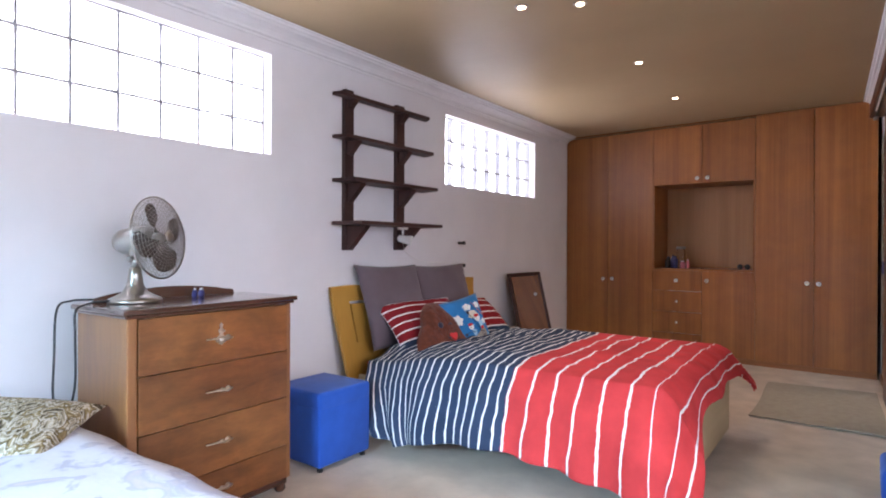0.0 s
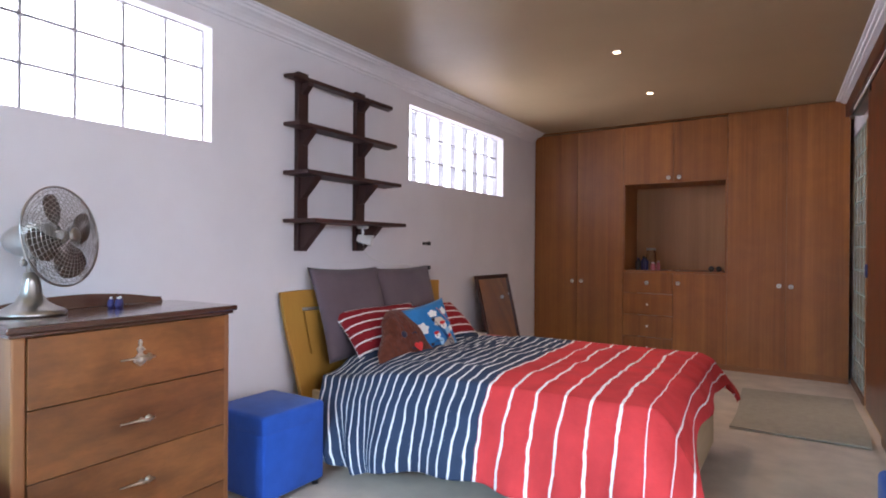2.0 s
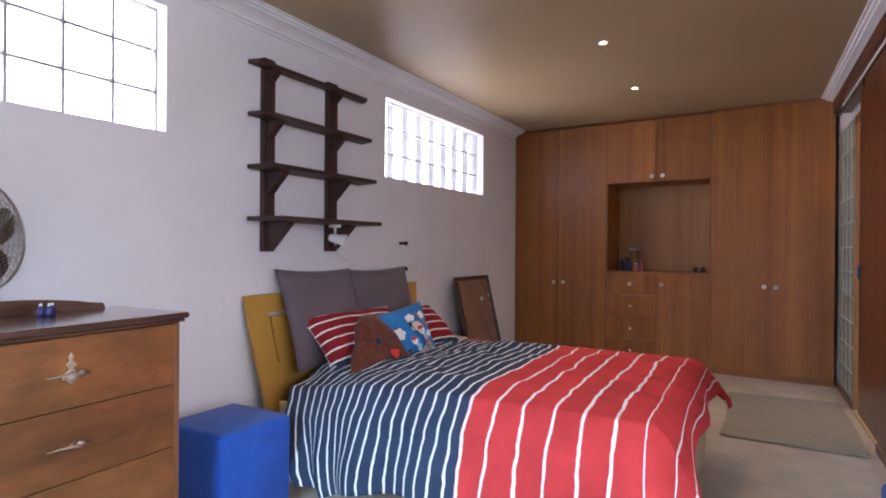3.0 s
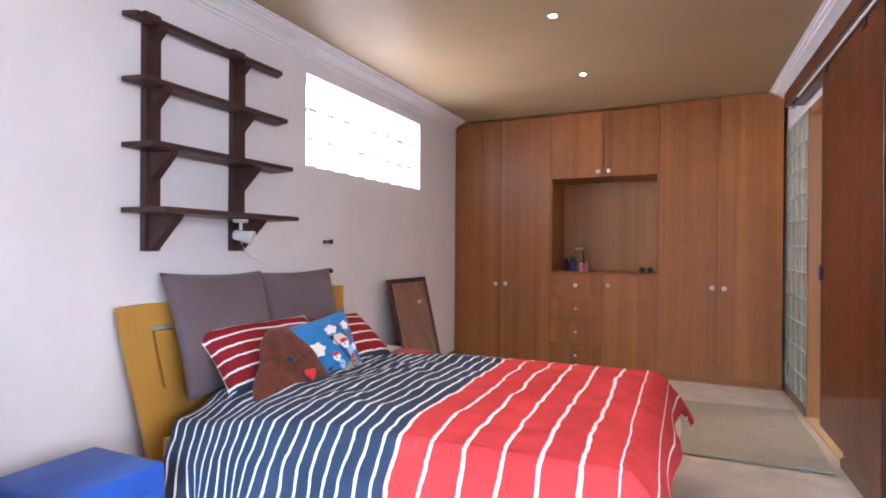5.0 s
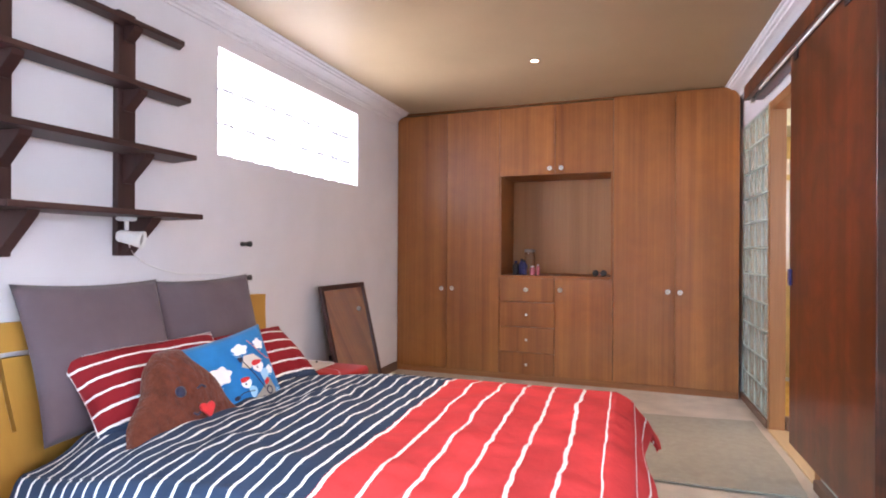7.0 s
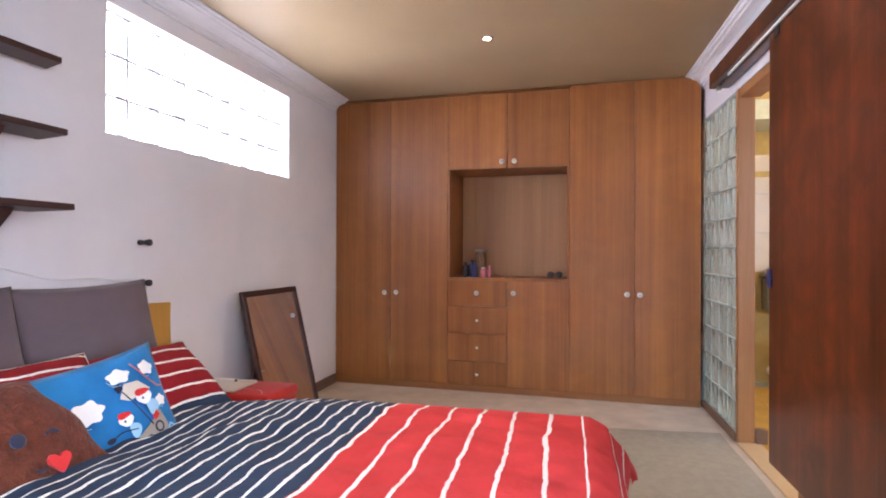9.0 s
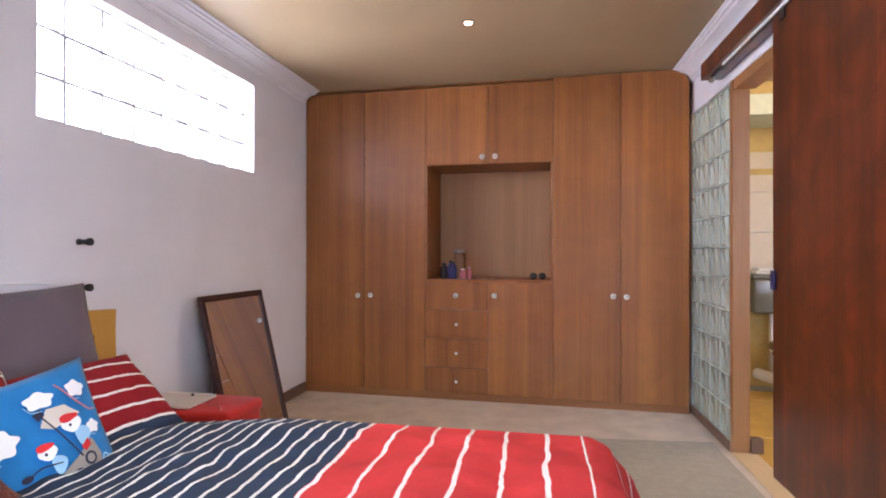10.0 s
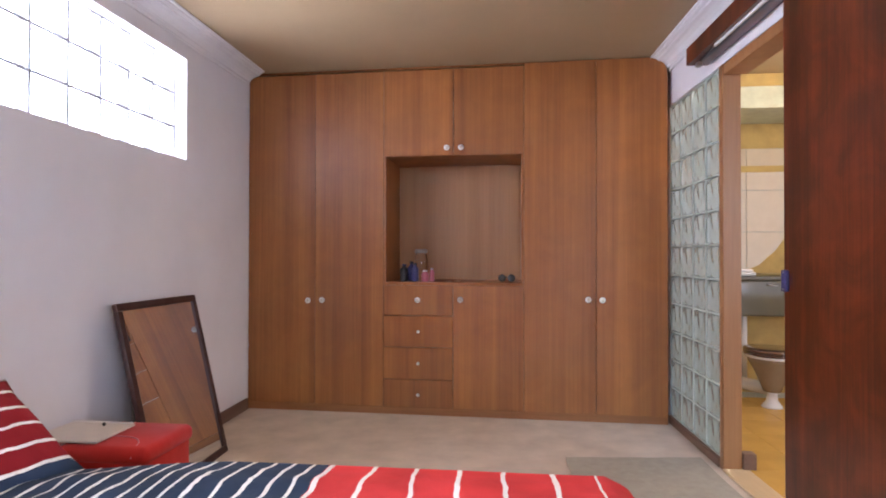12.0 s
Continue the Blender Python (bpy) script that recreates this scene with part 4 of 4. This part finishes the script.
# ---- blue ottoman ----
ot = thing("ottoman", "bright blue fabric cube ottoman on small black feet", "ottoman", 0.045, 0.0)
part("body", box(-2.69, -2.298, 2.312, 2.698, 0.028, 0.395, 0.014, None, 3), M_OTT, ot, "", True)
part("seat", box(-2.692, -2.296, 2.310, 2.700, 0.330, 0.428, 0.02, None, 4), M_OTT, ot, "", True)
for px, py in ((-2.66, 2.345), (-2.33, 2.345), (-2.66, 2.665), (-2.33, 2.665)):
    part("foot", lathe([(0.016, 0), (0.018, 0.03)], 12), M_BLACK, ot, "", False, pose(px, py, 0))

# ---- chest of drawers ----
CW, CD, CH = 0.815, 0.405, 0.966
ch = thing("chest_of_drawers", "polished walnut chest of four drawers with glass-smooth dark top", "chest of drawers", -2.196, 1.300, 0, 2.2)
# own axes: x runs out of the front, y along the front
part("body", box(-CD, -0.022, 0.012, CW - 0.012, 0.07, CH - 0.036, 0.004), M_CHEST_V, ch)
part("corner_post", box(-0.05, 0.0, 0.012, 0.052, 0.07, CH - 0.036, 0.006), M_CHEST_V, ch)
part("corner_post", box(-0.05, 0.0, CW - 0.036, CW - 0.012, 0.07, CH - 0.036, 0.006), M_CHEST_V, ch)
part("top", box(-CD - 0.01, 0.026, -0.012, CW + 0.012, CH - 0.022, CH, 0.007, None, 3), M_CHEST_DARK, ch, "dark polished top")
part("moulding", box(-CD - 0.004, 0.014, 0.0, CW, CH - 0.036, CH - 0.0225, 0.005), M_CHEST_DARK, ch)
part("apron", box(-CD, -0.004, 0.03, CW - 0.03, 0.045, 0.072, 0.004), M_CHEST_DARK, ch)
dz = [0.075, 0.235, 0.470, 0.700, CH - 0.04]
for k in range(4):
    d = part("drawer", box(-0.021, 0.004, 0.054, CW - 0.038, dz[k] + 0.002, dz[k + 1] - 0.001, 0.002), M_CHEST, ch)
    yc, zc = 0.410, (0.150, 0.355, 0.580, 0.806)[k]
    pull = tube(spline([(0.006, yc - 0.070, zc + 0.004), (0.014, yc - 0.030, zc + 0.004), (0.018, yc + 0.010, zc + 0.001), (0.014, yc + 0.040, zc), (0.006, yc + 0.056, zc)], 6), 0.0048, 8)
    for v in pull.verts:                   # a spindle: thin at the tips
        f = max(0.15, 1 - abs(v.co.y - yc - 0.01) / 0.075)
        v.co.z = zc + (v.co.z - zc) * (0.4 + 1.1 * f)
    pl = part("handle", pull, M_BRASS, d, "slim metal drop pull", True)
    part("rosette", lathe([(0.013, 0), (0.014, 0.004), (0.008, 0.009), (0.003, 0.012)], 14), M_BRASS, pl, "", True, pose(0.004, yc + 0.034, zc + 0.002, 0, 90, 0))
    part("rosette", lathe([(0.009, 0), (0.010, 0.004), (0.005, 0.008)], 12), M_BRASS, pl, "", True, pose(0.004, yc + 0.006, zc + 0.002, 0, 90, 0))
    if k == 3:
        orn = [(yc, zc + 0.072), (yc + 0.007, zc + 0.060), (yc + 0.005, zc + 0.046), (yc + 0.015, zc + 0.036), (yc + 0.007, zc + 0.020), (yc + 0.022, zc + 0.004), (yc + 0.026, zc - 0.010), (yc + 0.012, zc - 0.020), (yc, zc - 0.028), (yc - 0.012, zc - 0.020), (yc - 0.026, zc - 0.010), (yc - 0.022, zc + 0.004), (yc - 0.007, zc + 0.020), (yc - 0.015, zc + 0.036), (yc - 0.005, zc + 0.046), (yc - 0.007, zc + 0.060)]
        part("escutcheon", prism(orn, 0.008, "x", 0.002), M_BRASS, d, "ornate lock plate", False, Matrix.Translation((0.004, 0, 0)))
        part("boss", lathe([(0.016, 0), (0.014, 0.006), (0.006, 0.012)], 12), M_BRASS, d, "", True, pose(0.012, yc, zc - 0.004, 0, 90, 0))
        part("key", tube([(0.012, yc, zc + 0.036), (0.034, yc, zc + 0.036)], 0.0035, 8), M_BRASS, d)
for fx, fy in ((-0.04, 0.045), (-0.04, CW - 0.045), (-CD + 0.04, 0.045), (-CD + 0.04, CW - 0.045)):
    part("foot", lathe([(0.020, 0), (0.030, 0.014), (0.026, 0.034), (0.034, 0.07)], 18), M_CHEST_DARK, ch, "", True, pose(fx, fy, 0))
bp = [(0.06, 0.0), (0.06, 0.018)] + [(0.09 + 0.60 * k / 16, 0.026 + 0.028 * math.sin(3.14159 * k / 16) ** 0.8) for k in range(17)] + [(0.735, 0.022), (0.745, 0.0)]
part("back_ledge", move(prism(bp, 0.016, "x", 0.002), Matrix.Translation((-CD + 0.02, 0, CH + 0.0005))), M_CHEST_DARK, ch, "low curved back ledge")

# small blue ornament on the chest
og = thing("ornament", "tiny dark blue ornament with pale dots on the chest", "ornament", -2.50, 1.775, CH)
for k, (dx, dy) in enumerate(((0, -0.018), (0, 0.018), (0.02, 0.0))):
    part("knob_piece", lathe([(0.009, 0.0005), (0.013, 0.012), (0.011, 0.026), (0.007, 0.036)], 14), M_PURPLE, og, "", True, pose(dx, dy, 0))
    part("dot", lathe([(0.005, 0.036), (0.006, 0.041), (0.003, 0.045)], 10), M_PORC, og, "pale dot", True, pose(dx, dy, 0))

# ---- table fan ----
fan = thing("table_fan", "brushed metal table fan with wire cage, standing on the chest", "fan", -2.488, 1.478, CH + 0.0005)
part("base", lathe([(0.106, 0.0), (0.108, 0.008), (0.101, 0.018), (0.078, 0.028), (0.050, 0.045), (0.034, 0.075), (0.027, 0.12), (0.024, 0.15), (0.012, 0.152)], 40), M_CHROME, fan, "", True)
part("neck", tube([(0, 0, 0.145), (0, 0, 0.20)], 0.016, 14), M_CHROME, fan, "", True)
part("tilt_knob", move(lathe([(0.012, 0), (0.014, 0.012), (0.010, 0.016)], 14), pose(0, -0.016, 0.185, 90, 0, 0)), M_CHROME, fan, "", True)
FH = Matrix.Translation((0.050, 0.060, 0.277)) @ pose(0, 0, 0, 0, 84, 27)      # local z runs out of the front
part("motor", lathe([(0.02, -0.185), (0.042, -0.178), (0.056, -0.15), (0.060, -0.10), (0.060, -0.05), (0.050, -0.032), (0.03, -0.028)], 32), M_CHROME, fan, "", True, FH)
part("yoke", box(-0.018, 0.03, -0.02, 0.02, 0.195, 0.235, 0.006), M_CHROME, fan)
blades = part("blade_hub", lathe([(0.022, 0.0), (0.026, 0.02), (0.018, 0.038), (0.01, 0.042)], 20), M_CHROME, fan, "", True, FH)
for k in range(4):
    def bl(u, v, k=k):
        r = 0.024 + 0.130 * u - 0.030 * abs(2 * v - 1) ** 3 * u
        a = (v - 0.5) * (0.45 + 0.75 * math.sin(2.3 * u + 0.1)) + 1.5708 * k + 0.3
        return (r * math.cos(a), r * math.sin(a), 0.018 + 0.034 * (v - 0.5))
    bb = part("blade", sheet(10, 10, bl), M_BLADE, blades, "", True)
    q = bb.modifiers.new("thick", "SOLIDIFY")
    q.thickness = 0.0018
R = 0.178
part("cage_rim", tube([(R * math.cos(6.28319 * k / 48), R * math.sin(6.28319 * k / 48), 0.02) for k in range(48)], 0.0042, 8, True), M_CHROME, fan, "", True, FH)
for sgn, nm in ((1, "front_grille"), (-1, "rear_grille")):
    bm = bmesh.new()
    for k in range(1, 14):
        r = R * k / 14
        z = 0.02 + sgn * 0.05 * (1 - (r / R) ** 2.4)
        join(bm, tube([(r * math.cos(6.28319 * j / 36), r * math.sin(6.28319 * j / 36), z) for j in range(36)], 0.0011, 4, True))
    for k in range(44):
        a = 6.28319 * k / 44
        join(bm, tube([(r * math.cos(a + 0.25 * r / R), r * math.sin(a + 0.25 * r / R), 0.02 + sgn * 0.05 * (1 - (r / R) ** 2.4)) for r in [R * j / 8 for j in range(1, 9)]], 0.0011, 4))
    part(nm, bm, M_CHROME, fan, "wire grille", False, FH)
part("badge", lathe([(0.024, 0.066), (0.026, 0.072), (0.016, 0.076)], 20), M_CHROME, fan, "round metal badge", True, FH)
part("cord", tube(spline([(-0.05, 0.0, 0.01), (-0.10, -0.10, 0.012), (-0.13, -0.20, 0.012), (-0.10, -0.262, -0.02), (-0.06, -0.285, -0.20), (-0.02, -0.30, -0.37), (0.06, -0.285, -0.40), (0.11, -0.275, -0.30), (0.10, -0.270, -0.10), (0.085, -0.262, -0.01), (0.05, -0.20, 0.012), (0.0, -0.10, 0.012)], 8), 0.0045, 8), M_BLACK, fan, "black power cord", True)

# ---- nearer single bed ----
b1 = thing("single_bed", "single bed with pale floral bedding, partly out of sight", "bed")
part("base", box(-2.86, -0.98, 0.34, 1.17, 0.08, 0.30, 0.02), M_PINE, b1)
for px, py in ((-2.80, 0.40), (-1.04, 0.40), (-2.80, 1.11), (-1.04, 1.11)):
    part("leg", box(px - 0.03, px + 0.03, py - 0.03, py + 0.03, 0, 0.082, 0.004), M_PINE, b1)
part("mattress", box(-2.86, -0.97, 0.33, 1.18, 0.302, 0.50, 0.04, None, 4), M_PRINT_W, b1)


def quilt(u, v):
    w = v * 1.50
    x = -2.85 + 1.93 * u
    if w < 0.30:
        y, z = 0.30, 0.53 - (0.30 - w)
    elif w > 1.20:
        y, z = 1.215 + 0.01 * math.sin(x * 14), 0.53 - (w - 1.20)
    else:
        y, z = 0.30 + (w - 0.30) * 1.017, 0.53
    e = min(abs(w - 0.30), abs(w - 1.20))
    z -= 0.03 * max(0, 1 - e / 0.08)
    z += 0.018 * noise.noise(Vector((x * 3, w * 4, 2.0))) + 0.03 * smooth(1.6, 0.9, abs(x + 1.0)) * 0
    if u > 0.96:
        z -= 0.3 * (u - 0.96) / 0.04
    return (x, y, z)


ql = thing("quilt", "pale lilac floral quilt spread over the single bed", "quilt")
q1 = part("cover", sheet(80, 60, quilt), M_FLORAL, ql, "", True)
part("hem", tube([Vector(quilt(k / 60, 1.0)) for k in range(58)], 0.008, 6), M_PRINT_W, ql, "white bound hem", True)
q = q1.modifiers.new("thick", "SOLIDIFY")
q.thickness, q.offset = 0.015, 1
pillow("pillow", "animal print plush pillow lying on the floral quilt", "pillow", M_ANIMAL, 0.52, 0.44, 0.12, (-2.36, 0.96, 0.585), (0.75, 0.75, -0.10), (-0.75, 0.70, 0.12), 31)

# ---- blue bag on the floor ----
bag = thing("shoulder_bag", "dark blue cloth bag slumped on the floor by the wall", "bag", 0.045, 0.13)
b = box(0.085, 0.190, 3.52, 3.86, 0.0, 0.17, 0.035, None, 4)
for v in b.verts:
    v.co += Vector((0.01, 0.02, 0.0)) * noise.noise(v.co * 9)
part("body", b, M_OTT, bag, "", True)
part("strap", tube(spline([(0.13, 3.56, 0.16), (0.12, 3.62, 0.21), (0.13, 3.72, 0.22), (0.14, 3.82, 0.165)], 6), 0.008, 8), M_OTT, bag, "", True)

# ---- clutter in the niche; the niche front runs back a little to the east ----
NZ = 0.9815


def bottle(name, label, mat, x, y, r, h, capm, neck=0.45):
    o = thing(name, label, "bottle", x, y, NZ)
    part("body", lathe([(r * 0.9, 0), (r, 0.006), (r, h * 0.70), (r * neck, h * 0.82), (r * neck, h * 0.88)], 20), mat, o, "", True)
    part("cap", lathe([(r * neck * 1.1, h * 0.881), (r * neck * 1.1, h), (r * neck * 0.7, h * 1.005)], 16), capm, o, "", True)
    return o


jar = thing("storage_jar", "tall clear glass jar with a dark lid", "jar", -1.590, YF + 0.215, NZ)
M_JAR = glass("clear_jar_glass", (0.85, 0.87, 0.85), 0.03)
part("body", lathe([(0.045, 0), (0.050, 0.008), (0.050, 0.175), (0.042, 0.20), (0.040, 0.215)], 28), M_JAR, jar, "", True)
part("lid", lathe([(0.050, 0.2155), (0.051, 0.235), (0.040, 0.245)], 28), M_CHROME, jar, "metal lid", True)
bottle("spray_bottle", "dark blue plastic bottle in the niche", M_PURPLE, -1.650, YF + 0.125, 0.030, 0.15, M_BLACK)
bottle("spray_bottle", "dark blue plastic bottle in the niche", M_PURPLE, -1.615, YF + 0.075, 0.026, 0.14, M_BLACK)
bottle("perfume_bottle", "small black bottle in the niche", M_BLACK, -1.715, YF + 0.165, 0.034, 0.13, M_PURPLE)
bottle("perfume_bottle", "small black bottle in the niche", M_BLACK, -1.700, YF + 0.065, 0.022, 0.09, M_BLACK)
bottle("lotion_bottle", "small pink bottle with a pale cap", M_PINK, -1.540, YF + 0.08, 0.028, 0.085, M_WHITE, 0.6)
bottle("lotion_bottle", "small pink bottle with a pale cap", M_PINK, -1.490, YF + 0.10, 0.018, 0.10, M_CHROME, 0.6)
for k, (x, y) in enumerate(((-1.36, 0.10), (-1.30, 0.16))):
    c = thing("trinket", "small pale trinket lying in the niche", "trinket", x, YF + y - 0.04, NZ)
    part("ring", tube([(0.018 * math.cos(6.28319 * j / 16), 0.018 * math.sin(6.28319 * j / 16), 0.004) for j in range(16)], 0.0038, 8, True), M_BRASS, c, "", True)
sg = thing("sunglasses", "dark folded sunglasses lying in the niche", "sunglasses", -0.925, YF + 0.07, NZ)
for dx in (-0.035, 0.035):
    part("lens", move(lathe([(0.026, -0.003), (0.029, 0.0), (0.026, 0.003)], 18), pose(dx, 0, 0.03, 78, 0, 0)), M_BLACK, sg, "", True)
part("bridge", tube([(-0.012, 0, 0.036), (0.012, 0, 0.036)], 0.003, 6), M_BLACK, sg)
for dx in (-0.062, 0.062):
    part("temple", tube(spline([(dx, 0, 0.034), (dx * 0.6, 0.05, 0.022), (-dx * 0.7, 0.075, 0.006)], 6), 0.003, 6), M_PINK, sg)

# ---- bathroom seen through the opening ----
tagged(part("bathroom_partition", box(2.25, 2.4, 2.67, 7.9, 0, ZC), M_OCHRE), "ochre painted bathroom wall", "wall", kind="structure")
tagged(part("bathroom_wall", box(XR + 0.13, 2.25, 7.865, 7.899, 0, ZC - 0.001), M_OCHRE), "ochre painted bathroom end wall", "wall", kind="structure")
tw = thing("wall_tiling", "cream tiles on the bathroom wall above the cistern", "tiles", kind="structure")
tm = bpy.data.meshes.new("tile")
b = box(-0.1775, 0.1775, -0.006, 0.006, -0.1775, 0.1775, 0.002)
b.to_mesh(tm)
b.free()
tm.materials.append(M_WTILE)
for i in range(5):
    for j in range(3):
        o = new("tile", tm)
        o.parent, o.matrix_basis = tw, pose(0.600 + 0.36 * i, 7.858, 1.205 + 0.36 * j)
part("tile_joint", box(0.42, 2.2, 7.860, 7.8645, 1.025, 2.105), M_MORTAR2, tw, "grey joints")
tagged(part("bulkhead", box(0.50, 2.249, 7.30, 7.864, 2.32, 2.486, 0.004), M_MINT), "pale mint boxed soffit above the tiles", "soffit", kind="structure")
tagged(part("bulkhead", box(0.50, 2.249, 7.305, 7.864, 2.488, ZC - 0.001), M_OCHRE), "ochre painted strip above the soffit", "soffit", kind="structure")
part("border_strip", box(0.42, 2.2, 7.846, 7.8515, 1.90, 1.955, 0.001), M_OCHRE, tw, "ochre border strip")
part("border_sweep", move(prism([(1.06, 1.028), (1.24, 1.10), (1.38, 1.23), (1.50, 1.40), (1.62, 1.60), (2.1, 1.60), (2.1, 1.028)], 0.005, "y"), Matrix.Translation((0, 7.8465, 0))), M_OCHRE, tw, "ochre sweep on the tiles")
bf = thing("floor_2", "ochre tiled bathroom floor", "floor", kind="structure")
fm = bpy.data.meshes.new("tile")
b = box(-0.163, 0.163, -0.163, 0.163, -0.004, 0.004, 0.0015)
b.to_mesh(fm)
b.free()
fm.materials.append(M_YTILE)
for i in range(6):
    for j in range(15):
        o = new("tile", fm)
        o.parent, o.matrix_basis = bf, pose(XR + 0.30 + 0.33 * i, 2.87 + 0.33 * j, 0.008)
part("tile_joint", box(XR + 0.135, 2.249, 2.68, 7.86, 0.001, 0.008), M_MORTAR2, bf, "grey joints")
to = thing("toilet", "pale toilet with a dark wooden seat and low cistern", "toilet", 1.12, 7.36, 0.0125)
part("pedestal", lathe([(0.062, 0.12), (0.085, 0.18), (0.125, 0.28), (0.165, 0.35), (0.18, 0.385), (0.12, 0.386)], 30), M_TAN, to, "tan ceramic bowl", True)
part("foot", lathe([(0.075, 0), (0.070, 0.012), (0.042, 0.05), (0.036, 0.10), (0.060, 0.1195)], 24), M_PORC, to, "white porcelain foot", True)
part("rim", move(lathe([(0.185, 0.386), (0.19, 0.396), (0.185, 0.405), (0.12, 0.405)], 30), Matrix.Diagonal((1, 1.15, 1, 1))), M_PORC, to, "", True)
part("seat", move(lathe([(0.195, 0.406), (0.20, 0.416), (0.195, 0.428), (0.11, 0.43)], 30), Matrix.Diagonal((1, 1.15, 1, 1))), M_CHEST_DARK, to, "dark wooden seat", True)
part("lid", move(lathe([(0.195, 0.4305), (0.20, 0.44), (0.19, 0.452), (0.10, 0.456)], 30), Matrix.Diagonal((1, 1.15, 1, 1))), M_CHEST_DARK, to, "dark wooden lid", True)
part("flush_pipe", tube([(-0.03, 0.42, 0.12), (-0.03, 0.42, 0.68)], 0.022, 14), M_PORC, to, "white flush pipe", True)
part("soil_pipe", tube(spline([(0, 0.10, 0.12), (-0.08, 0.24, 0.12), (-0.16, 0.40, 0.13)], 6), 0.05, 16), M_PORC, to, "", True)
cist = part("cistern", box(-0.22, 0.36, 0.29, 0.485, 0.665, 0.965, 0.02, None, 3), M_OLIVE, to, "olive ceramic cistern", True)
part("cistern_lid", box(-0.23, 0.37, 0.282, 0.485, 0.966, 1.000, 0.008), M_OLIVE, to)
part("lever", tube([(0.10, 0.285, 0.93), (0.10, 0.262, 0.93), (0.16, 0.256, 0.925)], 0.006, 8), M_CHROME, cist)
tp = thing("towel", "folded white towel lying on the cistern", "towel", 1.04, 7.74, 1.0135)
part("fold", box(-0.12, 0.10, -0.08, 0.08, 0.0, 0.03, 0.012, None, 3), M_PRINT_W, tp, "", True)
part("fold", box(-0.10, 0.08, -0.07, 0.07, 0.0305, 0.055, 0.011, None, 3), M_PRINT_W, tp, "", True)
bl2 = thing("ceiling_lamp", "round bathroom ceiling lamp with a warm glow", "ceiling light", 1.2, 6.3, ZC)
part("plate", lathe([(0.11, -0.0005), (0.11, -0.02), (0.09, -0.022)], 28), M_CHROME, bl2, "", True)
part("diffuser", lathe([(0.10, -0.0225), (0.09, -0.05), (0.05, -0.075), (0.01, -0.08)], 28), M_BULB, bl2, "glowing diffuser", True)
l = bpy.data.lights.new("bathroom_beam", "POINT")
l.energy, l.color, l.shadow_soft_size = 20, (1.0, 0.80, 0.50), 0.1
new("bathroom_beam", l).location = (1.2, 6.3, ZC - 0.2)

# ---- garden door beside the walker ----
gd = thing("garden_door", "glazed garden door in a brown wooden frame", "door")
for a in (-1.1, 0.0, 1.04, 2.14):
    part("stile", box(1.37, 1.42, a, a + 0.06, 0.0, 2.15, 0.004), M_JAMB, gd)
for a, b_ in ((-1.04, 0.0), (0.06, 1.04), (1.10, 2.14)):
    part("rail", box(1.37, 1.42, a, b_, 2.09, 2.15, 0.004), M_JAMB, gd)
    part("rail", box(1.37, 1.42, a, b_, 0.0, 0.08, 0.004), M_JAMB, gd)
    g = part("pane", box(1.392, 1.398, a, b_, 0.08, 2.09), M_JAR, gd, "clear glass")
    g.visible_shadow = False
sw = thing("window_3", "tall clear window in a brown wooden frame", "window", kind="structure")
for a in (-2.3, -1.23, -0.16):
    part("stile", box(a, a + 0.06, YB - 0.13, YB - 0.08, 0.1, 2.1, 0.004), M_JAMB, sw)
for a, b_ in ((-2.24, -1.23), (-1.17, -0.16)):
    part("rail", box(a, b_, YB - 0.13, YB - 0.08, 2.04, 2.1, 0.004), M_JAMB, sw)
    part("rail", box(a, b_, YB - 0.13, YB - 0.08, 0.1, 0.16, 0.004), M_JAMB, sw)
    g = part("pane", box(a, b_, YB - 0.108, YB - 0.102, 0.16, 2.04), M_JAR, sw, "clear glass")
    g.visible_shadow = False
